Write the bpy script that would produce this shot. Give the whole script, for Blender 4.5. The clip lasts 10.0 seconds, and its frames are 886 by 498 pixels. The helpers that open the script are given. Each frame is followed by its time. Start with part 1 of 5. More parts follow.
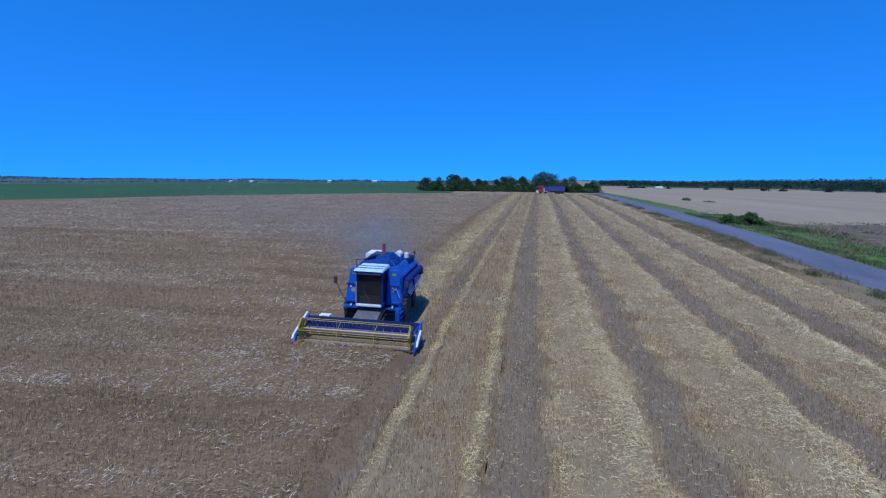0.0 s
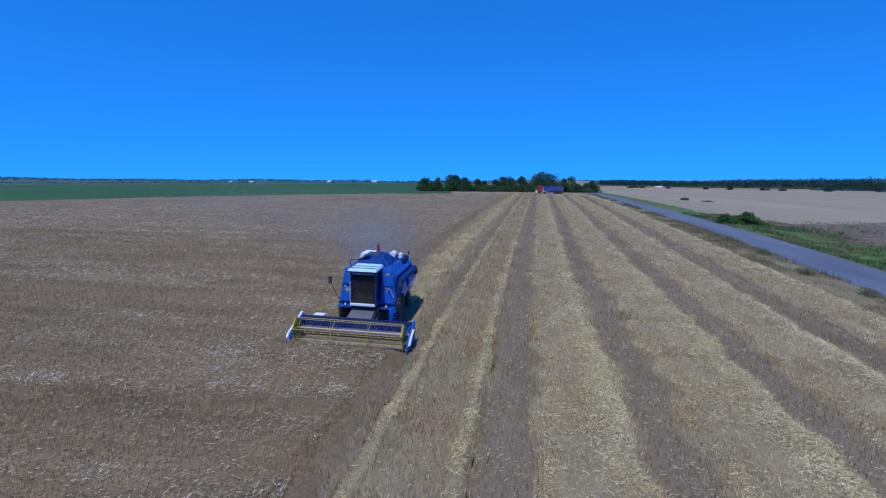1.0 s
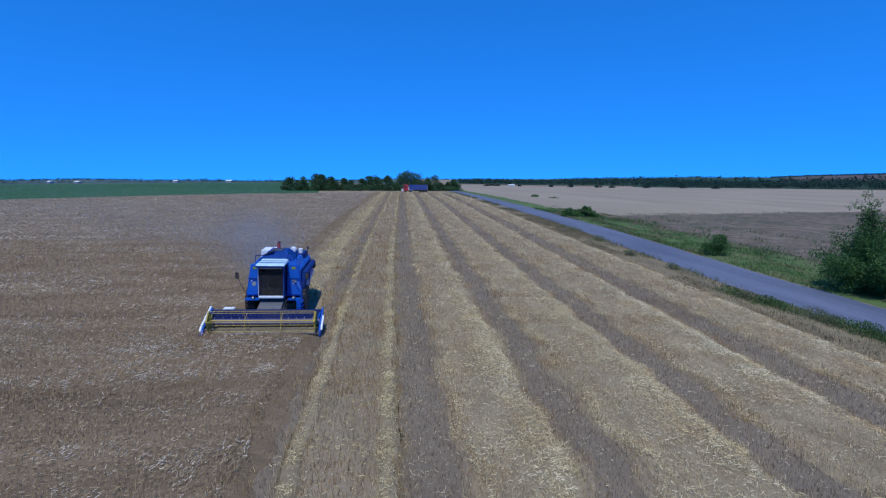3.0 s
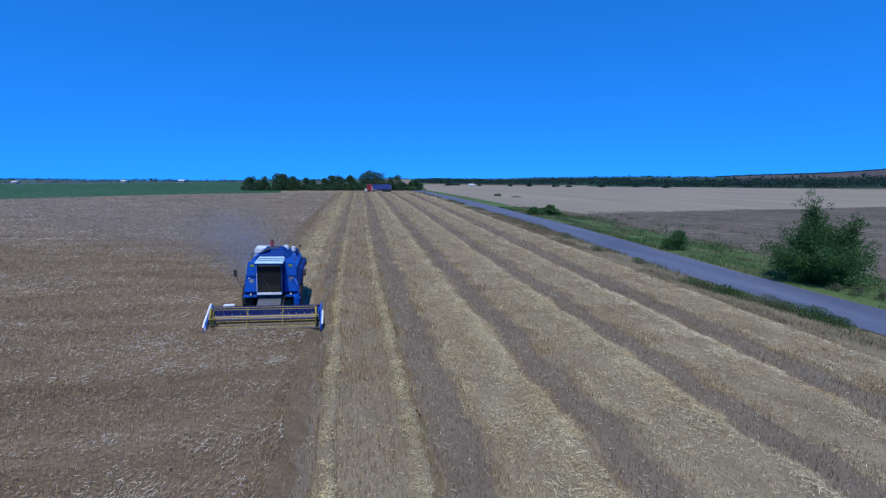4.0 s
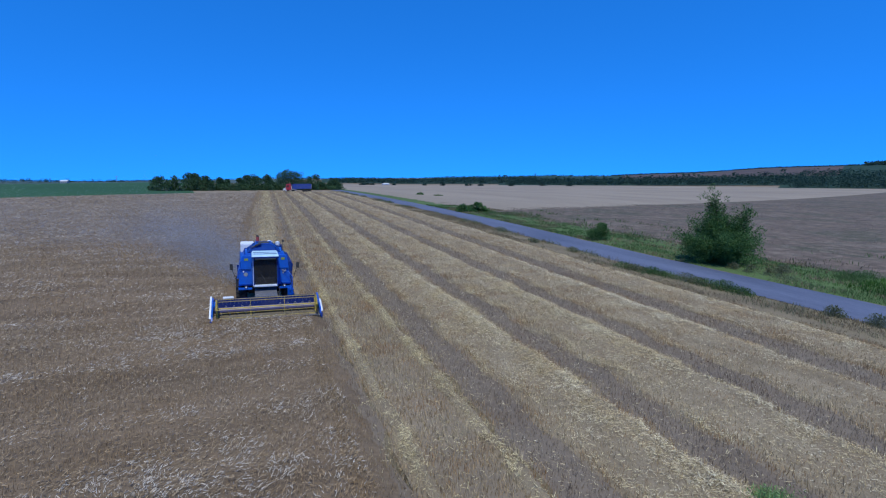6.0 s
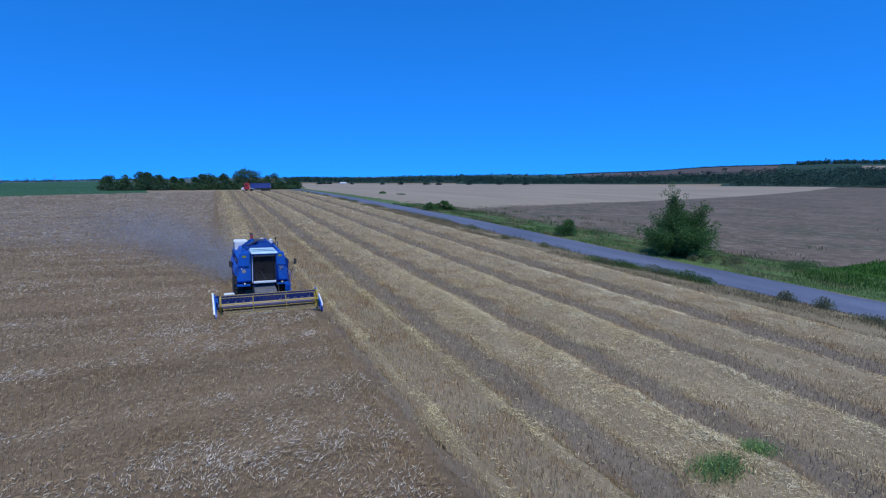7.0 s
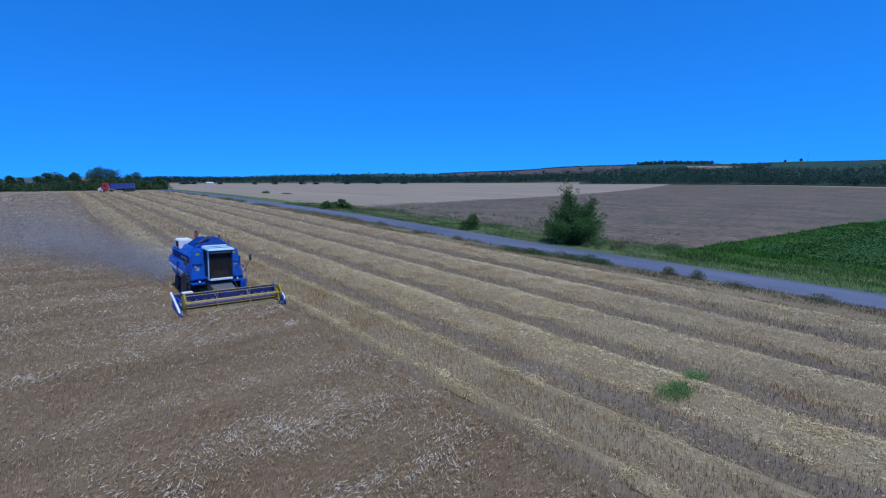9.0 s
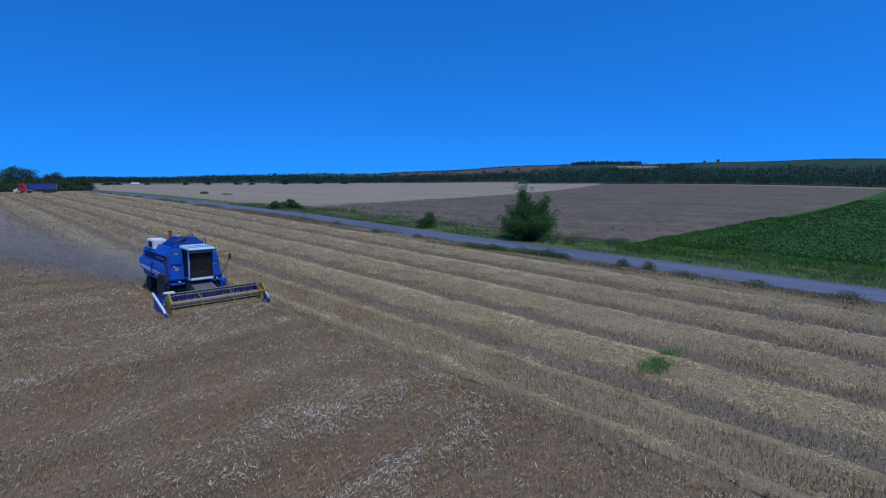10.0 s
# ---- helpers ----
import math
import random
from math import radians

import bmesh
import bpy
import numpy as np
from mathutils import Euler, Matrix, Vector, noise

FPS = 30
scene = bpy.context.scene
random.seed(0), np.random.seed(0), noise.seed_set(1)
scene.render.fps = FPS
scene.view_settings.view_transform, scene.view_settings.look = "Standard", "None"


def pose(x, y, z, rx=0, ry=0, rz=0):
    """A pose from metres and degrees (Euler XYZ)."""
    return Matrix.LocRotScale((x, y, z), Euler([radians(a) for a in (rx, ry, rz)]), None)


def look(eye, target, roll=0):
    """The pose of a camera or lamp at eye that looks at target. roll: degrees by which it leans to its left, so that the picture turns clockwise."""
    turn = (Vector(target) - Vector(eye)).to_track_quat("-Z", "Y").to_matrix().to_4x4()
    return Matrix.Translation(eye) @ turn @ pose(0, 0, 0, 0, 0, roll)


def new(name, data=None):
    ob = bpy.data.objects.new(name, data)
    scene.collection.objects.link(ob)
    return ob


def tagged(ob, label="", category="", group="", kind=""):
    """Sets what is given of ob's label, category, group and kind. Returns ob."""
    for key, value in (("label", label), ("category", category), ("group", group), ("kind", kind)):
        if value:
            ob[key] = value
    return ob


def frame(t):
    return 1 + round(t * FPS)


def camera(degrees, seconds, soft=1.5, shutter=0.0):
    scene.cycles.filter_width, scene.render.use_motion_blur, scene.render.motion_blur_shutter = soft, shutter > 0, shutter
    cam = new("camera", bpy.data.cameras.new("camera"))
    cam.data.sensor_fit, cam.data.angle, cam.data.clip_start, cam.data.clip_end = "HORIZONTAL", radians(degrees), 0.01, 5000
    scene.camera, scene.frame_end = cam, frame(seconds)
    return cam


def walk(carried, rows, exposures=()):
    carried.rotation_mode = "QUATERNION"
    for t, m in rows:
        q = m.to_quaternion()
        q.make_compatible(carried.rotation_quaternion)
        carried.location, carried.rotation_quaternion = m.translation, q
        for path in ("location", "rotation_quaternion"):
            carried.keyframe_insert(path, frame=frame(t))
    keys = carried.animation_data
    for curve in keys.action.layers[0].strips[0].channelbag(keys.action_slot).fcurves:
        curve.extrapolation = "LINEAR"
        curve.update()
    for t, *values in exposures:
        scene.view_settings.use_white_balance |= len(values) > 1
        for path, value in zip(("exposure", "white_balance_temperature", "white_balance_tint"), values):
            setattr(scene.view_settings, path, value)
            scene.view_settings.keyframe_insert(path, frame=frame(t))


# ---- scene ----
cam = camera(82.3, 10.0, 1.2)
METRES, EYE, TURN = 28.37, 8.2, 8.0
SLOPE_X, SLOPE_Y = -0.0349, 0.0262          # the field falls to the right and rises ahead
FIELD = Vector((SLOPE_X, SLOPE_Y, 1)).rotation_difference(Vector((0, 0, 1))).to_matrix().to_4x4()
FLOW, MIDDLE = 1.05, 6.0                    # the walk keeps pace with the machine
ROWS = [
    (0.0, 0.0, 0.0, 0.0, 0.28, -9.38, -1.69),
    (0.5, 0.0125, -0.018, 0.001, 0.26, -9.39, -1.66),
    (1.0, 0.008, -0.0496, 0.0027, 0.28, -9.37, -1.58),
    (1.5, -0.0045, -0.0937, 0.0042, -0.91, -9.35, -1.55),
    (2.0, -0.0203, -0.1481, 0.0059, -6.67, -9.21, -1.69),
    (2.5, -0.0447, -0.1995, 0.0068, -11.71, -9.1, -1.78),
    (4.0, -0.1603, -0.3109, 0.006, -19.63, -8.94, -1.85),
    (4.5, -0.2057, -0.341, 0.0044, -22.13, -8.89, -1.87),
    (5.0, -0.2526, -0.372, 0.0027, -24.83, -8.82, -1.81),
    (5.5, -0.3006, -0.4005, 0.0001, -27.38, -8.73, -1.81),
    (7.0, -0.4504, -0.4696, -0.0047, -34.4, -8.64, -1.84),
    (7.5, -0.4981, -0.4829, -0.0076, -37.91, -8.55, -1.8),
    (8.0, -0.5471, -0.4926, -0.0108, -41.45, -8.47, -1.85),
    (8.5, -0.5971, -0.4997, -0.0139, -44.92, -8.37, -1.85),
    (9.0, -0.6463, -0.5039, -0.0168, -48.29, -8.27, -1.82),
    (9.5, -0.6938, -0.5037, -0.0199, -51.64, -8.18, -1.8),
    (10.0, -0.7397, -0.5005, -0.0231, -55.02, -8.07, -1.75),
]
walk(cam, [(t, FIELD @ pose(0, FLOW * (t - MIDDLE), EYE, 0, 0, TURN) @ pose(METRES * x, METRES * y, METRES * z, 90 + pitch, roll, yaw)) for t, x, y, z, yaw, pitch, roll in ROWS],
     [(0.0, 0.75), (2.5, 0.73), (9.0, 0.71), (9.6, 0.55), (10.0, 0.39)])

# ---- light ----
SUN_AZ, SUN_EL = -170.0, 64.0               # degrees clockwise from +y, and above the horizon
world = bpy.data.worlds.new("sky")
scene.world = world
world.use_nodes = True
sky_tree = world.node_tree
sky = sky_tree.nodes.new("ShaderNodeTexSky")
sky.sky_type = "NISHITA"
sky.sun_disc = False
sky.sun_elevation, sky.sun_rotation = radians(SUN_EL), radians(SUN_AZ)
sky.altitude, sky.air_density, sky.dust_density, sky.ozone_density = 1500, 0.7, 0.0, 6.0
sky_way = sky_tree.nodes.new("ShaderNodeTexCoord")
sky_lift = sky_tree.nodes.new("ShaderNodeVectorMath")      # the clear sky reaches down to the horizon
sky_lift.operation = "ADD"
sky_lift.inputs[1].default_value = (0, 0, 0.22)
sky_unit = sky_tree.nodes.new("ShaderNodeVectorMath")
sky_unit.operation = "NORMALIZE"
sky_deep = sky_tree.nodes.new("ShaderNodeMix")
sky_deep.data_type, sky_deep.blend_type = "RGBA", "MULTIPLY"
sky_deep.inputs[0].default_value = 1.0
sky_deep.inputs[7].default_value = (0.10, 0.74, 1.34, 1)
sky_tree.links.new(sky_way.outputs["Generated"], sky_lift.inputs[0])
sky_tree.links.new(sky_lift.outputs[0], sky_unit.inputs[0])
sky_tree.links.new(sky_unit.outputs[0], sky.inputs["Vector"])
sky_tree.links.new(sky.outputs[0], sky_deep.inputs[6])
sky_tree.links.new(sky_deep.outputs[2], sky_tree.nodes["Background"].inputs[0])
sky_tree.nodes["Background"].inputs[1].default_value = 0.15
sun = new("sun", bpy.data.lights.new("sun", "SUN"))
sun.data.energy, sun.data.angle, sun.data.color = 2.1, radians(0.53), (0.955, 0.992, 0.925)
sun_way = Vector((math.sin(radians(SUN_AZ)) * math.cos(radians(SUN_EL)), math.cos(radians(SUN_AZ)) * math.cos(radians(SUN_EL)), math.sin(radians(SUN_EL))))
sun.matrix_world = look(sun_way * 100, (0, 0, 0))


# ---- materials ----
def nodes_of(name, rough=0.8, metal=0.0, spec=0.3):
    mat = bpy.data.materials.new(name)
    mat.use_nodes = True
    tree = mat.node_tree
    bsdf = tree.nodes["Principled BSDF"]
    bsdf.inputs["Roughness"].default_value = rough
    bsdf.inputs["Metallic"].default_value = metal
    bsdf.inputs["Specular IOR Level"].default_value = spec
    return mat, tree, bsdf


def ramp(tree, fac, stops):
    node = tree.nodes.new("ShaderNodeValToRGB")
    el = node.color_ramp.elements
    while len(el) < len(stops):
        el.new(0.5)
    for e, (p, c) in zip(el, stops):
        e.position, e.color = p, (*c, 1)
    tree.links.new(fac, node.inputs[0])
    return node.outputs[0]


def coords(tree, stretch=(1, 1, 1), turn=0.0):
    tc = tree.nodes.new("ShaderNodeTexCoord")
    mp = tree.nodes.new("ShaderNodeMapping")
    mp.inputs["Scale"].default_value = stretch
    mp.inputs["Rotation"].default_value = (0, 0, radians(turn))
    tree.links.new(tc.outputs["Object"], mp.inputs[0])
    return mp.outputs[0]


def noise_tex(tree, vec, scale, detail=4, rough=0.6):
    n = tree.nodes.new("ShaderNodeTexNoise")
    n.inputs["Scale"].default_value, n.inputs["Detail"].default_value, n.inputs["Roughness"].default_value = scale, detail, rough
    tree.links.new(vec, n.inputs["Vector"])
    return n.outputs["Fac"]


def mixed(tree, fac, a, b, kind="MIX"):
    node = tree.nodes.new("ShaderNodeMix")
    node.data_type, node.blend_type = "RGBA", kind
    for sock, v in ((node.inputs[0], fac), (node.inputs[6], a), (node.inputs[7], b)):
        if isinstance(v, (int, float)):
            sock.default_value = v
        elif isinstance(v, tuple):
            sock.default_value = (*v, 1)
        else:
            tree.links.new(v, sock)
    return node.outputs[2]


def bumped(tree, bsdf, height, strength=0.4, distance=0.05):
    b = tree.nodes.new("ShaderNodeBump")
    b.inputs["Strength"].default_value, b.inputs["Distance"].default_value = strength, distance
    tree.links.new(height, b.inputs["Height"])
    tree.links.new(b.outputs[0], bsdf.inputs["Normal"])


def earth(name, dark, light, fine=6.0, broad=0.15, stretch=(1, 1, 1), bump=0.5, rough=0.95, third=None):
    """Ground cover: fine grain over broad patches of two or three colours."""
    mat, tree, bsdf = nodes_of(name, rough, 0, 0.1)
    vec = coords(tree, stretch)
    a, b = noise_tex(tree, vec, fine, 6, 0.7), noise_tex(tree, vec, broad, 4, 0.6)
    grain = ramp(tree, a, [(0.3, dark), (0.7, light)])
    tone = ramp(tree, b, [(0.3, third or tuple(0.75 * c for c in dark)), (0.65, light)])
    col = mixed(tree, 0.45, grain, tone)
    tree.links.new(col, bsdf.inputs["Base Color"])
    bumped(tree, bsdf, a, bump, 0.08)
    return mat


def straw_like(name, dark, light, rough=0.85, patch=(0.72, 0.72, 0.72), size=0.25, thin=0.0):
    """Stalks and leaves: every island its own tone between two colours."""
    mat, tree, bsdf = nodes_of(name, rough, 0, 0.2)
    geo = tree.nodes.new("ShaderNodeNewGeometry")
    vec = coords(tree)
    tone = ramp(tree, geo.outputs["Random Per Island"], [(0.0, dark), (1.0, light)])
    broad = ramp(tree, noise_tex(tree, vec, size, 4), [(0.38, patch), (0.62, (1.0, 1.0, 1.0))])
    colour = mixed(tree, 1.0, tone, broad, "MULTIPLY")
    tree.links.new(colour, bsdf.inputs["Base Color"])
    if thin:
        back = tree.nodes.new("ShaderNodeBsdfTranslucent")
        both = tree.nodes.new("ShaderNodeMixShader")
        both.inputs[0].default_value = thin
        tree.links.new(colour, back.inputs["Color"])
        tree.links.new(bsdf.outputs[0], both.inputs[1])
        tree.links.new(back.outputs[0], both.inputs[2])
        tree.links.new(both.outputs[0], tree.nodes["Material Output"].inputs["Surface"])
    return mat


def paint(name, colour, rough=0.4, metal=0.0, dust=0.35, gloss=0.45):
    """Machine paint with field dust and grime."""
    mat, tree, bsdf = nodes_of(name, rough, metal, gloss)
    vec = coords(tree)
    a = noise_tex(tree, vec, 3.0, 6, 0.65)
    grime = ramp(tree, a, [(0.4, tuple(0.8 * c for c in colour)), (0.75, colour)])
    veil = ramp(tree, noise_tex(tree, vec, 1.1, 5, 0.7), [(0.45, (0, 0, 0)), (0.8, (dust, dust, dust))])
    tree.links.new(mixed(tree, veil, grime, (0.3, 0.26, 0.2)), bsdf.inputs["Base Color"])
    r = ramp(tree, a, [(0.3, (rough + 0.25,) * 3), (0.7, (rough,) * 3)])
    tree.links.new(r, bsdf.inputs["Roughness"])
    return mat


M_SOIL = earth("dry_soil", (0.165, 0.126, 0.087), (0.30, 0.236, 0.162), 9.0, 0.3, (1, 0.5, 1), 0.8)
# crop brown darkened for the shade below ears and stalks
M_CROP = earth("wheat_canopy_with_shade", (0.107, 0.074, 0.046), (0.24, 0.173, 0.112), 9.0, 0.6, (0.16, 1, 1), 0.8)
M_EAR = straw_like("wheat_ear", (0.2, 0.138, 0.077), (0.44, 0.335, 0.21), 0.85, (0.93, 0.84, 0.74), 0.12)
M_PALEEAR = straw_like("pale_wheat_ear", (0.36, 0.306, 0.234), (0.68, 0.59, 0.468), 0.85, (0.85, 0.85, 0.85))
# far ears: paler and greyer, with the haze over the crop painted in
M_HAZYEAR = straw_like("hazy_wheat_ear", (0.30, 0.248, 0.185), (0.45, 0.38, 0.292))
M_STUBBLE = straw_like("stubble_stalk", (0.19, 0.15, 0.088), (0.58, 0.47, 0.285), 0.85, (0.8, 0.6, 0.48), 0.5)
M_CROPSIDE = earth("wheat_stalk_side", (0.17, 0.135, 0.09), (0.285, 0.23, 0.152), 14.0, 0.6, (1, 1, 0.3), 0.8)
M_STRAW = straw_like("loose_straw", (0.36, 0.285, 0.165), (0.95, 0.83, 0.56), 0.85, (0.78, 0.68, 0.56), 0.6)
M_STRAWBED = earth("straw_bed", (0.165, 0.124, 0.078), (0.335, 0.265, 0.17), 9.0, 0.8, (1, 0.4, 1), 0.8, third=(0.135, 0.098, 0.062))
M_PALE = earth("pale_ripe_field", (0.228, 0.185, 0.139), (0.308, 0.255, 0.193), 1.2, 0.03, (1, 0.3, 1), 0.4)
M_BROWN, brown_tree, brown_bsdf = nodes_of("brown_weedy_field", 0.95, 0, 0.1)
brown_vec = coords(brown_tree, (1, 1, 1), 8)
brown_fine = noise_tex(brown_tree, brown_vec, 1.6, 8, 0.75)
brown_grain = ramp(brown_tree, brown_fine, [(0.3, (0.075, 0.06, 0.045)), (0.55, (0.12, 0.095, 0.072)), (0.75, (0.18, 0.146, 0.113))])
brown_patch = ramp(brown_tree, noise_tex(brown_tree, brown_vec, 0.07, 6, 0.65), [(0.41, (0.058, 0.072, 0.042)), (0.47, (0.118, 0.096, 0.073)), (0.54, (0.145, 0.098, 0.077)), (0.62, (0.185, 0.15, 0.118))])
brown_mid = ramp(brown_tree, noise_tex(brown_tree, brown_vec, 0.6, 5, 0.7), [(0.40, (0.05, 0.058, 0.036)), (0.47, (0.11, 0.09, 0.066)), (0.54, (0.15, 0.115, 0.086)), (0.62, (0.25, 0.205, 0.155))])
brown_tree.links.new(mixed(brown_tree, 0.42, mixed(brown_tree, 0.65, brown_grain, brown_patch), brown_mid), brown_bsdf.inputs["Base Color"])
bumped(brown_tree, brown_bsdf, brown_fine, 0.3, 0.1)
M_GREENFAR = earth("green_field", (0.024, 0.072, 0.034), (0.044, 0.105, 0.047), 0.7, 0.02, (1, 1, 1), 0.5)
M_VERGE = earth("dry_verge", (0.13, 0.10, 0.07), (0.25, 0.20, 0.12), 4.0, 0.3, (1, 0.4, 1), 0.6)
M_GRASSBED = earth("green_verge", (0.05, 0.09, 0.03), (0.11, 0.16, 0.058), 4.0, 0.25, (1, 0.4, 1), 0.6)
M_ROAD = earth("worn_asphalt", (0.07, 0.084, 0.13), (0.145, 0.164, 0.226), 8.0, 0.35, (1, 0.15, 1), 0.2, 0.85)
M_LEAF = straw_like("tree_leaf", (0.045, 0.122, 0.034), (0.125, 0.24, 0.076), 0.7, thin=0.4)
# leaf green tinted blue: the haze over far woods is put into the colour
M_HAZYLEAF = straw_like("hazy_far_leaf", (0.022, 0.056, 0.046), (0.042, 0.085, 0.066), 0.9, thin=0.45)
M_GRASS = straw_like("grass_blade", (0.042, 0.1, 0.03), (0.125, 0.21, 0.066), 0.7, thin=0.35)
M_DRY = straw_like("dry_weed", (0.14, 0.10, 0.06), (0.33, 0.27, 0.16), 0.9)
M_SUNLEAF = straw_like("sunflower_leaf", (0.03, 0.105, 0.022), (0.1, 0.22, 0.052), 0.6, thin=0.25)
M_LUSH = straw_like("lush_grass", (0.042, 0.118, 0.016), (0.095, 0.215, 0.036), 0.7, thin=0.35)
M_LUSHBED = earth("lush_grass_bed", (0.022, 0.064, 0.010), (0.05, 0.118, 0.018), 2.5, 0.2, (1, 1, 1), 0.8)
# leaf green at half strength, holding the shade between the sunflower plants
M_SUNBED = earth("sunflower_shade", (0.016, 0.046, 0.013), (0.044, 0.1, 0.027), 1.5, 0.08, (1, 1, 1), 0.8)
M_STALK = straw_like("wheat_stalk", (0.178, 0.124, 0.073), (0.415, 0.308, 0.191), 0.85, (0.9, 0.8, 0.7), 0.12)
M_DUST = straw_like("harvest_dust", (0.41, 0.41, 0.42), (0.5, 0.5, 0.51), thin=0.5)
M_GLASS, glass_tree, glass_bsdf = nodes_of("tinted_cab_glass", 0.06, 0.0, 0.5)
glass_bsdf.inputs["Base Color"].default_value = (0.15, 0.155, 0.17, 1)
glass_bsdf.inputs["Transmission Weight"].default_value = 0.92
glass_bsdf.inputs["IOR"].default_value = 1.3
glass_dust = ramp(glass_tree, noise_tex(glass_tree, coords(glass_tree), 2.5, 6), [(0.4, (0.05,) * 3), (0.8, (0.35,) * 3)])
glass_tree.links.new(glass_dust, glass_bsdf.inputs["Roughness"])
M_BELTLEAF = straw_like("belt_leaf", (0.04, 0.095, 0.045), (0.1, 0.18, 0.078), 0.7, thin=0.4)
M_TRUCKBLUE = paint("faded_blue_paint", (0.014, 0.05, 0.26), 0.5)
M_REDFIELD = earth("red_ploughland", (0.075, 0.06, 0.056), (0.12, 0.092, 0.082), 0.05, 0.006, (1, 1, 1), 0.2)
# white walls greyed in colour for distance haze; pale stickers share it
M_WALLSTICKER = paint("hazed_wall_and_sticker_paint", (0.32, 0.35, 0.38), 0.8)
M_ROOF = paint("pale_roof_sheet", (0.6, 0.6, 0.6), 0.6)
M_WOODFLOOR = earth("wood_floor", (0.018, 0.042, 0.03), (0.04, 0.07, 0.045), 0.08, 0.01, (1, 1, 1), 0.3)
# blue grey tint paints distance haze onto the fields near the horizon
M_HAZYFIELD = earth("hazy_far_field", (0.03, 0.062, 0.06), (0.105, 0.135, 0.125), 0.012, 0.004, (1, 1, 1), 0.1)
M_FIELDWEED = straw_like("field_weed", (0.125, 0.105, 0.075), (0.26, 0.21, 0.158), 0.9)
M_DRYGREEN = straw_like("dusty_weed", (0.12, 0.138, 0.07), (0.25, 0.255, 0.14), 0.9, thin=0.4)
M_CLUMP = straw_like("fresh_grass", (0.13, 0.235, 0.075), (0.29, 0.43, 0.15), 0.7, thin=0.3)
M_STRAWGOLD = straw_like("golden_straw", (0.30, 0.222, 0.10), (0.93, 0.765, 0.42))
M_OLDSTUBBLE = straw_like("old_stubble", (0.135, 0.106, 0.074), (0.36, 0.288, 0.2), 0.85, (0.8, 0.68, 0.62), 0.4)
M_TRODDEN = earth("trodden_soil", (0.125, 0.096, 0.07), (0.23, 0.182, 0.133), 9.0, 0.3, (1, 0.5, 1), 0.8, third=(0.125, 0.092, 0.068))
# bare soil with the shadow of the straw lines put into its colour
M_SHADOWLINE = earth("soil_and_shadow", (0.12, 0.093, 0.056), (0.21, 0.165, 0.102), 9.0, 0.6, (1, 0.5, 1), 0.8)
M_FEEDER = paint("feeder_steel", (0.11, 0.115, 0.14), 0.55, 0.3)
M_TANKBLUE = paint("tank_cover_paint", (0.003, 0.045, 0.23), 0.6, 0.0, 0.02, 0.1)
# violet colour paints the lilac gleam seen low in the header
M_AUGER = paint("auger_sheen_paint", (0.17, 0.15, 0.31), 0.35, 0.4)
M_BARK = earth("bark", (0.05, 0.04, 0.03), (0.13, 0.10, 0.075), 12.0, 1.0, (1, 1, 0.3))
M_BLUE = paint("blue_paint", (0.003, 0.095, 0.50), 0.3, 0.0, 0.05)
M_CABROOF = paint("pale_blue_roof_paint", (0.50, 0.72, 0.84), 0.35, 0.0, 0.1)
M_EMBLEM = paint("emblem_yellow", (0.30, 0.36, 0.05), 0.5)
M_NAVY = paint("dark_blue_paint", (0.006, 0.032, 0.17), 0.6, 0.0, 0.05, 0.1)
# header blue made near black: the shade inside the header is painted in
M_HEADERSHADE = paint("header_shade_paint", (0.008, 0.02, 0.11), 0.5, 0.0, 0.1, 0.2)
M_WHITE = paint("white_paint", (0.78, 0.80, 0.82), 0.4, 0.0, 0.15)
M_YELLOW = paint("yellow_paint", (0.50, 0.36, 0.03), 0.5)
M_REEL = paint("reel_paint", (0.56, 0.40, 0.06), 0.5)
M_TAN = paint("tan_visor", (0.40, 0.35, 0.24), 0.7)
M_RED = paint("red_paint", (0.40, 0.012, 0.03), 0.4)
M_STEEL = paint("dull_steel", (0.30, 0.30, 0.32), 0.5, 0.6)
M_RUBBER = paint("tyre_rubber", (0.022, 0.022, 0.024), 0.85)
M_DARK = paint("black_plastic", (0.018, 0.018, 0.02), 0.6)


# ground shape
def soft_limit(s, limit):
    return limit * math.tanh(s / limit)


def ease(s):
    s = min(1.0, max(0.0, s))
    return s * s * (3 - 2 * s)


def ground_z(x, y):
    """The height of the land: a tilted field near by, level fields, then far rises."""
    h = -0.25 + soft_limit(0.0262 * y, 4.3) - soft_limit(0.0349 * x, 14.0 if x > 0 else 2.0)
    r = math.hypot(x, y - 10)
    if r > 600:
        az = math.degrees(math.atan2(x, y - 10))
        rise = 7.0 + 30.0 * ease((az - 35) / 32) + 13.0 * ease((-az - 12) / 34)
        rise += 2.5 * math.sin(az * 0.23 + 1.0) + 1.5 * math.sin(az * 0.61)
        h += (rise - h) * ease((r - 650) / 1750)
    return h
# end ground shape


def bend(y):
    """The rows swing a little to the right far ahead."""
    return 0.042 * max(0.0, y - 20) * ease((y - 10) / 45) + 0.022 * min(17.0, max(-25.0, y - 8)) * (1 - ease((y - 30) / 25))


def near_z(x, y):
    """ground_z for arrays, within the near fields."""
    return -0.25 + 4.3 * np.tanh(0.0262 * y / 4.3) - np.where(x > 0, 14.0 * np.tanh(0.0349 * x / 14.0), 2.0 * np.tanh(0.0349 * x / 2.0))


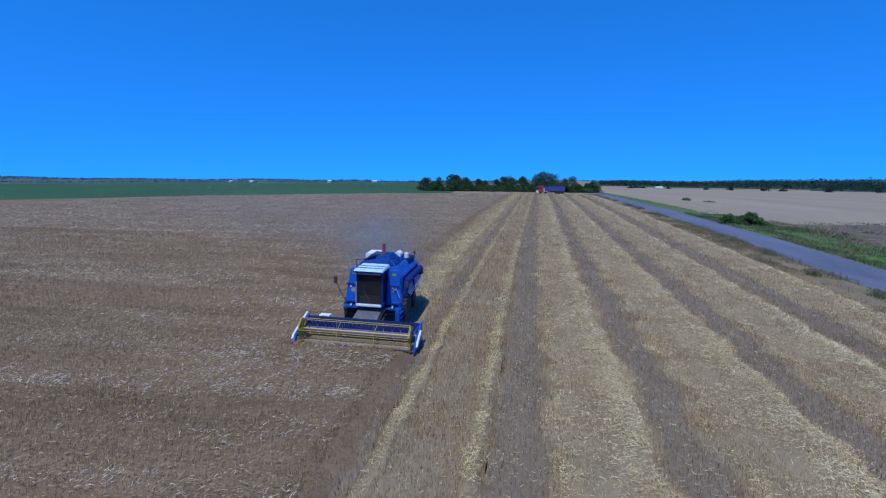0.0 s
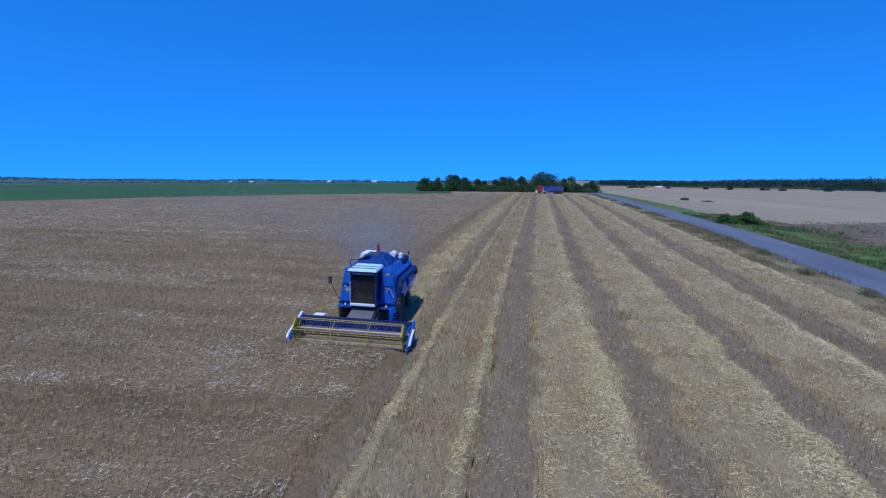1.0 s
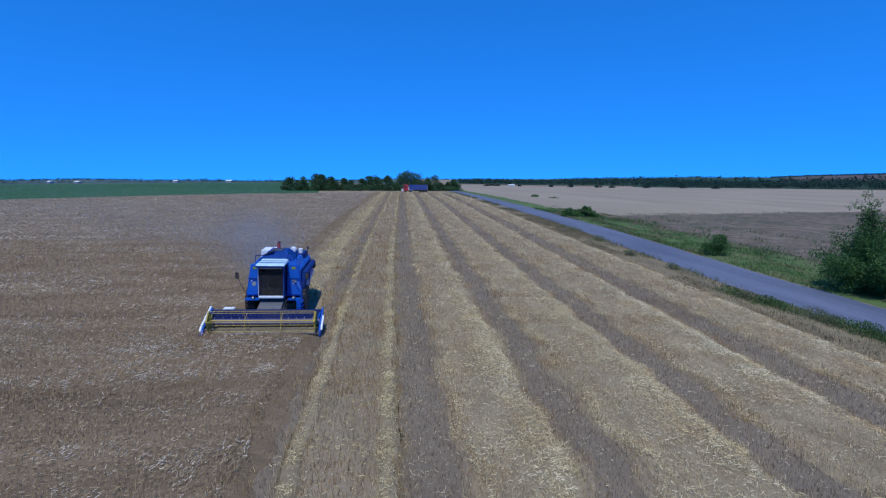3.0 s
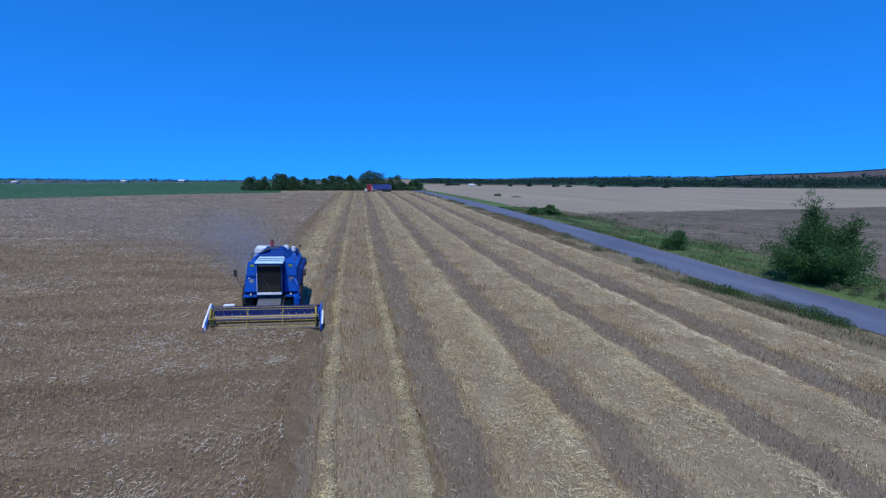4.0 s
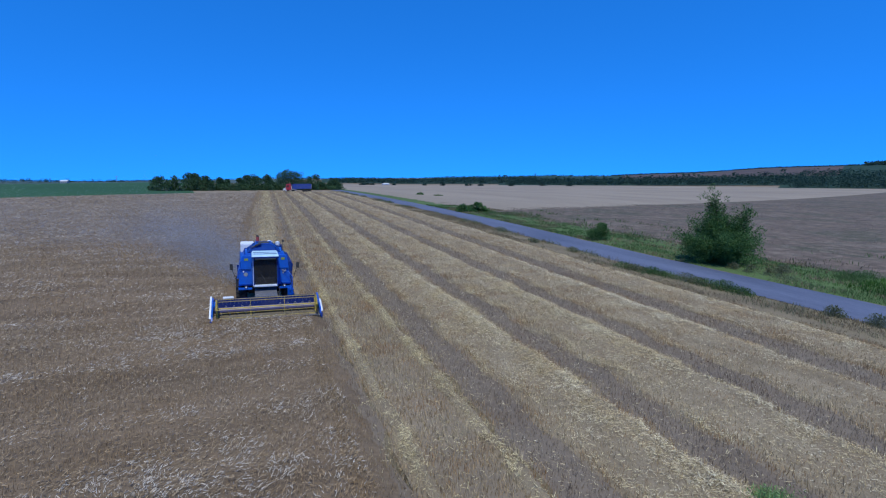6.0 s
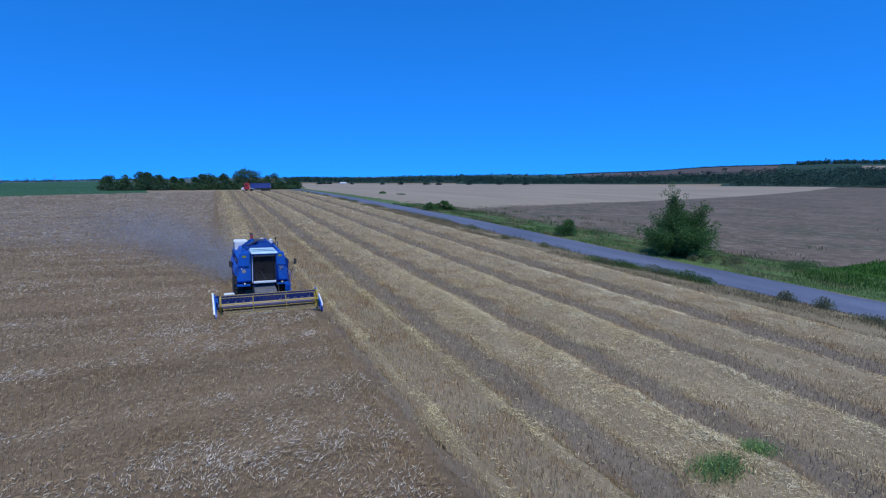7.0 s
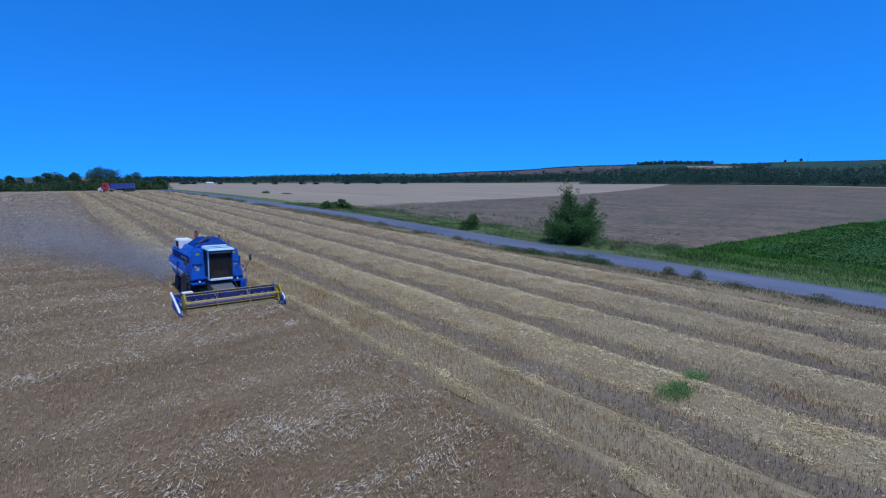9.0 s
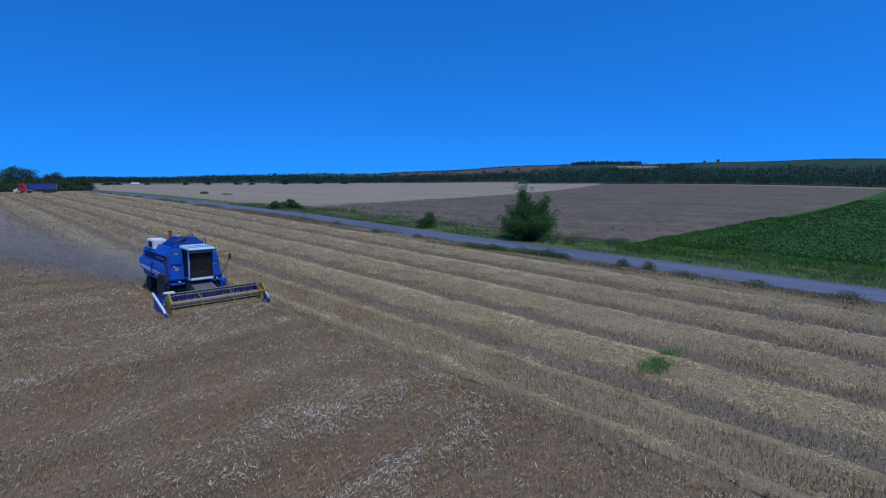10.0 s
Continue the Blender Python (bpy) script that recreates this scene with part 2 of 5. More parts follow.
def near_bend(y):
    s = np.clip((y - 10) / 45, 0, 1)
    f = np.clip((y - 30) / 25, 0, 1)
    return 0.042 * np.maximum(0, y - 20) * s * s * (3 - 2 * s) + 0.022 * np.clip(y - 8, -25, 17) * (1 - f * f * (3 - 2 * f))


def sway(y):
    """How far the road swings towards the field, for numbers and arrays."""
    return -1.1 * np.exp(-((np.asarray(y) - 26.0) / 24.0) ** 2)


def patchy(x, y, scale, seed=0):
    """Smooth random patches between 0 and 1 over the plan, for arrays."""
    u, v = np.asarray(x) / scale, np.asarray(y) / scale
    iu, iv = np.floor(u).astype(np.int64), np.floor(v).astype(np.int64)
    fu, fv = u - iu, v - iv
    fu, fv = fu * fu * (3 - 2 * fu), fv * fv * (3 - 2 * fv)

    def corner(a, b):
        h = (a * 73856093) ^ (b * 19349663) ^ (seed * 83492791 + 1013)
        h = (h ^ (h >> 13)) * 1274126177
        return ((h ^ (h >> 16)) & 65535) / 65535.0
    top = corner(iu, iv) * (1 - fu) + corner(iu + 1, iv) * fu
    low = corner(iu, iv + 1) * (1 - fu) + corner(iu + 1, iv + 1) * fu
    return top * (1 - fv) + low * fv


def link_mesh(name, verts, faces, mat, parent=None, smooth=False):
    me = bpy.data.meshes.new(name)
    me.from_pydata([tuple(v) for v in verts], [], [tuple(f) for f in faces])
    me.materials.append(mat)
    if smooth:
        me.shade_smooth()
    ob = new(name, me)
    if parent:
        ob.parent = parent
    return ob


def quads(name, corners, mat, parent=None):
    """One mesh of loose four-cornered faces; corners is an array n x 4 x 3."""
    corners = np.asarray(corners, dtype=np.float32)
    n = len(corners)
    me = bpy.data.meshes.new(name)
    me.vertices.add(4 * n)
    me.vertices.foreach_set("co", corners.reshape(-1))
    me.loops.add(4 * n)
    me.loops.foreach_set("vertex_index", np.arange(4 * n, dtype=np.int32))
    me.polygons.add(n)
    me.polygons.foreach_set("loop_start", np.arange(0, 4 * n, 4, dtype=np.int32))
    me.update(calc_edges=True)
    me.materials.append(mat)
    ob = new(name, me)
    if parent:
        ob.parent = parent
    return ob


def blades(rng, base, way, length, width, flat=0.0):
    """Slender leaves: from base along way (n x 3, unit), tapering, with a random turn; flat: how far they lie face up."""
    n = len(base)
    other = np.cross(way, rng.normal(size=(n, 3)) + np.array([0, 0, flat]))
    other /= np.linalg.norm(other, axis=1, keepdims=True) + 1e-9
    half = other * (np.asarray(width) * 0.5).reshape(-1, 1)
    tip = base + way * np.asarray(length).reshape(-1, 1)
    return np.stack([base - half, base + half, tip + half * 0.45, tip - half * 0.45], axis=1)


def unit(v):
    return v / (np.linalg.norm(v, axis=1, keepdims=True) + 1e-9)


def lobe(y, edge):
    """The uneven, scalloped side of a swath at y."""
    return 0.30 * np.sin(1.55 * y + 2.1 * edge + 1.6 * np.sin(0.31 * y + edge)) + 0.22 * np.sin(0.57 * y + 3.7 * edge + np.sin(0.13 * y)) + 0.12 * np.sin(3.7 * y + 5.0 * edge + 2 * np.sin(0.9 * y))


def drape(name, corners, nu, nv, lift, mat, skirt=0.0, rough=0.0, parent=None, rows=0.0, crown=0.0, wobble=0.0, road=0.0):
    """A sheet over the land between four plan corners, raised by lift, with an edge that goes down by skirt.
    rows: how far it follows the bend of the rows; crown: height of its rounded middle; wobble: unevenness of its long sides."""
    a, b, c, d = (Vector(p) for p in corners)
    verts, faces = [], []
    for j in range(nv + 1):
        for i in range(nu + 1):
            u, v = i / nu, j / nv
            p = (a * (1 - u) + b * u) * (1 - v) + (d * (1 - u) + c * u) * v
            edge = i in (0, nu) or j in (0, nv)
            if wobble:
                side = 9.5 if u > 0.5 else -9.5
                p.x += wobble * abs(2 * u - 1) * (lobe(p.y, b.x if u > 0.5 else a.x) + 0.5 * noise.noise((p.y * 1.9, side, a.x)))
            x = p.x + rows * bend(p.y) + (road * float(sway(p.y)) if road else 0.0)
            wave = rough * (noise.noise((p.x * 0.4, p.y * 0.4, 3.0)) + noise.noise((p.x * 1.7, p.y * 1.7, 7.0))) if rough else 0
            wave += crown * (1 - (2 * u - 1) ** 2 + 1.3 * math.exp(-((u - 0.84) / 0.12) ** 2))
            verts.append((x, p.y, ground_z(x, p.y) + (lift - skirt if edge and skirt else lift + wave)))
    w = nu + 1
    for j in range(nv):
        for i in range(nu):
            faces.append((j * w + i, j * w + i + 1, (j + 1) * w + i + 1, (j + 1) * w + i))
    return link_mesh(name, verts, faces, mat, parent, smooth=True)


def rings(name, mat):
    """The land as one sheet, out to the horizon."""
    radii = [0.0]
    step = 3.0
    while radii[-1] < 4600:
        radii.append(radii[-1] + step)
        step = min(step * 1.05, 90)
    count = 200
    verts, faces = [(0, 10, ground_z(0, 10))], []
    for r in radii[1:]:
        for k in range(count):
            t = 2 * math.pi * k / count
            x, y = r * math.sin(t), 10 + r * math.cos(t)
            verts.append((x, y, ground_z(x, y)))
    for k in range(count):
        faces.append((0, 1 + (k + 1) % count, 1 + k))
    for j in range(len(radii) - 2):
        for k in range(count):
            p, q = 1 + j * count + k, 1 + j * count + (k + 1) % count
            faces.append((p, q, q + count, p + count))
    return link_mesh(name, verts, faces, mat, smooth=True)


# ---- the land ----
tagged(rings("ground", M_SOIL), "dry brown farmland soil reaching the horizon", "ground", kind="structure")
tagged(drape("road", [(27.8, -150), (34.2, -150), (34.6, 420), (28.4, 420)], 4, 190, 0.05, M_ROAD, rows=0.45, road=1.0, wobble=0.3), "worn grey asphalt country road between verges", "road", kind="structure")
tagged(drape("pale_field", [(41, 90), (640, 300), (520, 800), (46, 640)], 60, 60, 0.5, M_PALE, 0.5), "pale ripe grain field beyond the road", "field", kind="stuff")
tagged(drape("brown_field", [(45, 12.5), (640, 5), (640, 300), (41, 90)], 70, 40, 0.2, M_BROWN, 0.19), "brown weedy fallow field beyond the road", "field", kind="stuff")
tagged(drape("sunflower_canopy", [(49, -160), (640, -160), (640, 6), (49, 5)], 60, 40, 0.4, M_SUNBED, 0.38, rough=0.08), "sunflower field sheet with the shade between plants in its dark green", "field", kind="stuff")
tagged(drape("green_field", [(-900, -578), (-22, 168), (-60, 560), (-900, 220)], 60, 60, 0.3, M_GREENFAR, 0.28), "flat green field behind the ripe wheat", "field", kind="stuff")
tagged(drape("green_verge", [(34.4, -150), (47.5, -150), (44, 300), (35.0, 300)], 10, 220, 0.06, M_GRASSBED, 0.05, 0.08, rows=0.45, road=1.0), "green grassy verge beside the road", "verge", kind="stuff")
tagged(drape("dry_verge", [(22.8, -150), (27.9, -150), (28.3, 300), (23.5, 300)], 6, 220, 0.06, M_VERGE, 0.05, 0.08, rows=0.6, road=1.0), "dry weedy verge between road and stubble", "verge", kind="stuff")
CROP_TOP = 0.34
wheat = new("wheat_field")
tagged(wheat, "ripe brown wheat standing uncut in front of the combine", "wheat", kind="stuff")


def crop_wall(x, y0, y1, n, rows):
    """The cut edge of the standing crop: a ragged slope of leaning stalks."""
    verts = []
    for k in range(n + 1):
        y = y0 + (y1 - y0) * k / n
        px = x + rows * bend(y)
        foot = 1.0 + 0.35 * noise.noise((x, y * 0.7, 0)) + 0.2 * noise.noise((x, y * 2.3, 5.0))
        verts += [(px + foot, y, ground_z(px + foot, y) + 0.01), (px + foot * 0.45, y, ground_z(px, y) + 0.17), (px - 0.02, y, ground_z(px, y) + CROP_TOP - 0.1)]
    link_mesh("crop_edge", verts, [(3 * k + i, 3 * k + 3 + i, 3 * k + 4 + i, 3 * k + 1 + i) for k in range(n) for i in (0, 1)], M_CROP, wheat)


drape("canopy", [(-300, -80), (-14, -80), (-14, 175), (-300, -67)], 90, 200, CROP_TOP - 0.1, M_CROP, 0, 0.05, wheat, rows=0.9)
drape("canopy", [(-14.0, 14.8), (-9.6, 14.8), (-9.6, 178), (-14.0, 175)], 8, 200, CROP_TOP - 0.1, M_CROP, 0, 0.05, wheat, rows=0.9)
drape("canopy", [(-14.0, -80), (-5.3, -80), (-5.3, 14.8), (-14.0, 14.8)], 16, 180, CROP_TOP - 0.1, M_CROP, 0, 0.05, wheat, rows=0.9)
crop_wall(-5.3, -80, 14.8, 300, 0.9)
crop_wall(-9.6, 14.8, 178, 240, 0.9)
SWATHS = ((-3.78, -3.2), (-1.15, -0.5), (1.35, 4.75), (6.6, 10.55), (12.3, 16.4), (18.7, 22.7), (-7.8, -5.4))
STRIPS = ((-4.75, -3.9), (-0.3, 1.3), (4.9, 6.4), (10.5, 12.2), (16.5, 18.6))
for x0, x1 in STRIPS:
    tagged(drape("trodden_strip", [(x0, -40), (x1, -40), (x1, 200), (x0, 200)], 6, 300, 0.008, M_TRODDEN, 0, 0, None, 1.0, 0.0, 0.5), "dark trodden strip of low stubble between straw swaths", "stubble", "trodden strips", "stuff")
for x0, x1 in SWATHS:
    y0, wide = (23.5 if x0 == -7.8 else -40), x1 - x0
    tagged(drape("straw_swath", [(x0, y0), (x1, y0), (x1, 200), (x0, 200)], 10 if wide > 1 else 4, 420, 0.015, M_STRAWBED, 0.03, 0.04, None, 1.0, 0.09 if wide > 1 else 0.1, 0.65 if wide > 1 else 0.22),
           "loose pale straw lying in a long swath on the stubble", "straw", "straw swaths", "stuff")


# flat strips: dark soil plus a painted shadow along two straw lines
for x0 in (-4.02, -0.5):
    tagged(drape("shadow_strip", [(x0, -40), (x0 + 0.2, -40), (x0 + 0.2, 200), (x0, 200)], 2, 420, 0.006, M_SHADOWLINE, 0, 0, None, 1.0, 0.0, 0.3), "narrow soil strip darkened for the shadow beside a line of straw", "rut", "wheel ruts", "stuff")


def sector(name, az0, az1, r0, r1, n, k, lift, mat, label, category):
    """A piece of far land between two bearings and two distances."""
    verts = []
    for j in range(k + 1):
        for i in range(n + 1):
            a, r = radians(az0 + (az1 - az0) * i / n), r0 + (r1 - r0) * j / k
            x, y = r * math.sin(a), 10 + r * math.cos(a)
            verts.append((x, y, ground_z(x, y) + lift))
    w = n + 1
    faces = [(j * w + i, j * w + i + 1, (j + 1) * w + i + 1, (j + 1) * w + i) for j in range(k) for i in range(n)]
    return tagged(link_mesh(name, verts, faces, mat, smooth=True), label, category, kind="stuff")


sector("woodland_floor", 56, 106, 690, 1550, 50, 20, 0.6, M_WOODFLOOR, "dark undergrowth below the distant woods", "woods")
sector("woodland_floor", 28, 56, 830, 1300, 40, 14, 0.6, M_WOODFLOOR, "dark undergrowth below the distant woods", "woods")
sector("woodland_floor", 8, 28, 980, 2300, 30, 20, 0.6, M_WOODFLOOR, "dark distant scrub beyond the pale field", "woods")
sector("hill_field", 69, 106, 2050, 2520, 30, 10, 1.2, M_GREENFAR, "green field along the top of the far hill", "field")
sector("hill_field", 66.2, 71.0, 1480, 1760, 16, 12, 1.4, M_PALE, "pale stubble field on a far hillside", "field")
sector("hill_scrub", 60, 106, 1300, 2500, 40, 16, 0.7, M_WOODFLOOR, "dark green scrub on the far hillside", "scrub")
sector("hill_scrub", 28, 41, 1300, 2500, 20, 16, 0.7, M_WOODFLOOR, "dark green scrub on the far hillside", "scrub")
sector("hill_field", 41, 60, 1300, 2500, 40, 20, 0.7, M_REDFIELD, "reddish brown ploughed field on the far hill", "field")
sector("far_fields", -75, 4, 500, 2450, 60, 40, 0.22, M_HAZYFIELD, "grey green fields near the horizon with haze put into their colour", "field")


# ---- wheat, stubble and straw, stalk by stalk ----
def scatter(rng, x0, x1, y0, y1, per_m2):
    n = int((x1 - x0) * (y1 - y0) * per_m2)
    return rng.uniform(x0, x1, n), rng.uniform(y0, y1, n)


def standing_wheat():
    rng = np.random.default_rng(5)
    made = []
    for x0, x1, y0, y1, per, big in ((-34, -4.6, -14, 16, 270, 1.0), (-62, -34, -14, 16, 55, 1.5), (-66, -9.4, 16, 45, 68, 1.5), (-95, -9.4, 45, 105, 13, 2.9), (-120, -9.4, 105, 172, 4.5, 4.4), (-62, -4.6, -36, -14, 22, 2.1)):
        x, y = scatter(rng, x0, x1, y0, y1, per)
        keep = ((x < -9.5) | ((y < 15.0) & (x < -5.15 + 0.35 * patchy(x, y, 0.8, 61)))) & (y < 172 + 0.85 * (x + 14))
        x, y = x[keep] + 0.9 * near_bend(y[keep]), y[keep]
        n = len(x)
        band = 0.62 * patchy(x * 0.5, y * 2.4, 5.0, 3) + 0.38 * patchy(x, y * 2.0, 1.6, 4)
        ear = rng.random(n) < (0.28 if y0 < 0 else 0.45 if y0 < 40 else 1.0) + 1.5 * np.clip(band - 0.44, 0, 1)
        streak = 0.75 * patchy(x * 0.25 + 0.12 * y, y * 3.2 - 0.3 * x, 4.2, 23) + 0.25 * patchy(x, y, 0.9, 24)
        ear |= rng.random(n) < 2.2 * np.clip(streak - 0.52, 0, 1)
        knot = np.clip((patchy(x, y, 0.33, 53) - 0.3) * 2.6, 0.15, 1)
        pale = (rng.random(n) < (3.6 * np.clip(streak - 0.52, 0, 1) + 1.5 * np.clip(band - 0.47, 0, 1)) * knot) | (rng.random(n) < 0.09 * knot)
        z = near_z(x, y) + CROP_TOP + rng.uniform(-0.10, 0.05, n)
        lean = 2.2 * patchy(x, y, 1.6, 51) + 1.4 * patchy(x, y, 0.5, 52) - 1.2
        head = rng.normal(size=(n, 3)) * np.array([0.5 if y0 < 40 else 1.6, 0.45, 0.25]) + np.stack([0.8 * np.cos(lean), 0.8 * np.sin(lean), np.full(n, 0.15)], axis=1)
        stem = rng.normal(size=(n, 3)) * np.array([0.22, 0.22, 0.1]) + np.array([0.1, 0.05, 1.0])
        way = unit(np.where(ear[:, None], head, stem))
        base = np.stack([x, y, np.where(ear, z + 0.04, z - 0.16)], axis=1)
        size = rng.uniform(0.7, 1.25, n) * big ** 0.8
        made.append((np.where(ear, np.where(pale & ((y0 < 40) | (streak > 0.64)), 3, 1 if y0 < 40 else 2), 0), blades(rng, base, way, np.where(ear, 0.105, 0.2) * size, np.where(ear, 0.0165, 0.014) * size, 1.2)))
    y = np.concatenate([rng.uniform(-36, 15, 12000), rng.uniform(15, 95, 7000)])
    out = rng.uniform(-0.3, 0.85, len(y)) * rng.uniform(0.4, 1.0, len(y))
    x = np.where(y < 14.8, -5.3, -9.6) + out + 0.9 * near_bend(y)
    ok = (y < 14.6) | (y > 24)
    x, y, out = x[ok], y[ok], out[ok]
    way = unit(rng.normal(size=(len(x), 3)) * np.array([0.3, 0.25, 0.1]) + np.array([0.2, 0, 1.0]))
    made.append((np.ones(len(x), int), blades(rng, np.stack([x, y, near_z(x, y)], axis=1), way, np.clip(0.45 - 0.3 * out, 0.16, 0.45) * rng.uniform(0.6, 1.0, len(x)), np.full(len(x), 0.022))))
    quads("wheat_ears", np.concatenate([q[e == 1] for e, q in made]), M_EAR, wheat)
    quads("wheat_ears", np.concatenate([q[e == 3] for e, q in made]), M_PALEEAR, wheat)
    quads("wheat_ears", np.concatenate([q[e == 2] for e, q in made]), M_HAZYEAR, wheat)
    quads("wheat_stalks", np.concatenate([q[e == 0] for e, q in made]), M_STALK, wheat)


def straw_density(x, y):
    """How thickly straw lies: thick along the swaths, thin between."""
    x = x - near_bend(y)
    edge = (patchy(x * 0.3, y, 1.9, 8) - 0.5) * 1.1 + (patchy(x, y, 0.7, 9) - 0.5) * 0.7
    d, h = np.where((x > -3.2) & (x < -0.9), 0.085, 0.045), np.zeros_like(x)
    for x0, x1 in SWATHS:
        wide = x1 - x0
        h = np.maximum(h, (0.09 if wide > 1 else 0.1) * (1 - ((x - x0) / wide * 2 - 1) ** 2 + 1.3 * np.exp(-(((x - x0) / wide - 0.84) / 0.12) ** 2)) * ((x0 != -7.8) | (y > 23)))
        bulge, loose = (0.65 if wide > 1 else 0.2), edge * min(0.6, wide / 3.6)
        left, right = x - x0 - bulge * lobe(y, x0), x1 + bulge * lobe(y, x1) - x
        inside = np.clip((left + loose) / 0.45, 0, 1) * np.clip((right + loose) / 0.45, 0, 1)
        if wide > 3:
            ridge = np.where(right > 0.4, np.exp(-((right - 0.4) / 0.75) ** 2), np.exp(-((right - 0.4) / 0.3) ** 2))
            inside = inside * (0.2 + 0.75 * np.exp(-((left - 0.3) / 0.22) ** 2) * (0.2 + 1.4 * patchy(x, y, 1.1, 20)) + 1.5 * ridge * (0.45 + 0.9 * patchy(x * 0.6, y, 1.7, 21)))
        if wide < 1:
            inside = inside * (0.5 + 2.6 * patchy(x * 0.3, y, 0.8, 19)) * (0.3 + 0.7 * np.clip((y + (3 if x0 < -3 else 7)) / 6, 0, 1))
        if x0 == -7.8:
            inside = inside * (y > 23)
        d = np.maximum(d, inside)
    d = d * (1 - 0.62 * np.clip((x - 4) / 6, 0, 1) * np.clip((8 - y) / 8, 0, 1))
    return h, d * (0.2 + 1.5 * patchy(x, y, 1.4, 12) * (0.4 + 1.2 * patchy(x, y, 0.45, 13))) * (0.35 + 1.3 * patchy(x, y, 0.19, 14))


def stubble_and_straw():
    rng = np.random.default_rng(6)
    stub, strand = [], []
    for x0, x1, y0, y1, per_s, per_r, big in ((-5.0, 23.2, -17, 22, 190, 640, 1.0), (-9.6, 23.2, 22, 48, 75, 185, 1.5), (-9.6, 23.2, 48, 90, 20, 46, 2.4), (-9.6, 23.2, 90, 199, 6, 16, 4.0), (-5.0, 23.2, -38, -17, 22, 70, 2.2)):
        x, y = scatter(rng, x0, x1, y0, y1, per_s)
        x = np.round(x / 0.16) * 0.16 + rng.normal(size=len(x)) * 0.04
        bare = np.zeros(len(x), bool)
        for b0, b1 in STRIPS:
            bare |= (x > b0 + 0.5 * lobe(y, b0) + 0.3 * patchy(x, y, 1.5, 33)) & (x < b1 + 0.5 * lobe(y, b1) - 0.3 * patchy(x, y, 1.5, 34))
        ok = ((x > -4.9) | (y > 18)) & (rng.random(len(x)) < np.where(bare, 0.6, 0.6 + 0.5 * patchy(x, y, 1.1, 35)))
        x, y, bare = x[ok] + near_bend(y[ok]), y[ok], bare[ok]
        n = len(x)
        base = np.stack([x, y, near_z(x, y) - 0.01], axis=1)
        way = unit(rng.normal(size=(n, 3)) * np.array([0.2, 0.2, 0.1]) + np.array([0, 0, 1.0]))
        stub.append((bare, blades(rng, base, way, rng.uniform(0.12, 0.26, n) * np.where(bare, 0.8, 1.0) * big ** 0.3, 0.018 * big * rng.uniform(0.7, 1.3, n))))
        x, y = scatter(rng, x0, x1, y0, y1, per_r)
        x = x + near_bend(y)
        h, d = straw_density(x, y)
        ok = (rng.random(len(x)) < d) & ((x > -4.4) | (y > 23))
        x, y, h = x[ok], y[ok], h[ok]
        n = len(x)
        base = np.stack([x, y, near_z(x, y) + 0.035 + h + rng.uniform(0, 0.16, n) ** 1.3], axis=1)
        way = unit(rng.normal(size=(n, 3)) * np.array([1, 1, 0.3]))
        gold = (x - near_bend(y) < 0.0) | ((x - near_bend(y) < 10.5) & (rng.random(n) < 0.4))
        strand.append((gold, blades(rng, base, way, rng.uniform(0.06, 0.21, n) * big ** 0.6, 0.0115 * big * rng.uniform(0.6, 1.3, n), 1.6)))
    tagged(quads("stubble", np.concatenate([q[~b] for b, q in stub]), M_STUBBLE), "short cut stubble stalks standing in drilled rows", "stubble", kind="stuff")
    tagged(quads("stubble", np.concatenate([q[b] for b, q in stub]), M_OLDSTUBBLE), "low grey brown stubble in the trodden strips", "stubble", kind="stuff")
    tagged(quads("loose_straw", np.concatenate([q[~g] for g, q in strand]), M_STRAW), "loose pale straw scattered over the stubble", "straw", kind="stuff")
    tagged(quads("loose_straw", np.concatenate([q[g] for g, q in strand]), M_STRAWGOLD), "fresh golden straw in broken lines and swaths", "straw", kind="stuff")


standing_wheat()
stubble_and_straw()


def grass_area(name, label, x0, x1, y0, y1, per, tall, mat, seed, rows=0.45, lo=0.35, width=0.03):
    rng = np.random.default_rng(seed)
    x, y = scatter(rng, x0, x1, y0, y1, per)
    p = 0.65 * patchy(x, y * 0.5, 2.2, seed) + 0.35 * patchy(x, y, 0.8, seed + 1)
    ok = rng.random(len(x)) < np.clip((p - lo) * 3, 0, 1)
    x, y, p = x[ok], y[ok], p[ok]
    x = x + rows * near_bend(y) + (sway(y) if rows else 0.0)
    n = len(x)
    base = np.stack([x, y, near_z(x, y)], axis=1)
    way = unit(rng.normal(size=(n, 3)) * np.array([0.35, 0.35, 0.1]) + np.array([0.05, 0, 1.0]))
    return tagged(quads(name, blades(rng, base, way, tall * (0.4 + 0.9 * p) * rng.uniform(0.5, 1.2, n), width * (1 + 0.01 * np.abs(y)) * rng.uniform(0.6, 1.4, n)), mat), label, "grass", kind="stuff")


grass_area("verge_grass", "lush green roadside grass and weeds", 34.5, 46.5, -40, 110, 44, 0.27, M_GRASS, 21, lo=0.22, width=0.032)
grass_area("dry_grass", "dry brown grass on the green verge", 34.3, 47.0, -40, 100, 26, 0.36, M_DRY, 25, lo=0.4, width=0.024)
grass_area("verge_weeds", "dry brown weeds along the road edge", 23.2, 27.9, -40, 110, 100, 0.24, M_DRY, 31, rows=0.6, lo=0.3)
grass_area("verge_weeds", "dark green weeds growing in the dry verge", 24.6, 27.7, -40, 110, 45, 0.38, M_DRYGREEN, 36, rows=0.6, lo=0.55, width=0.022)
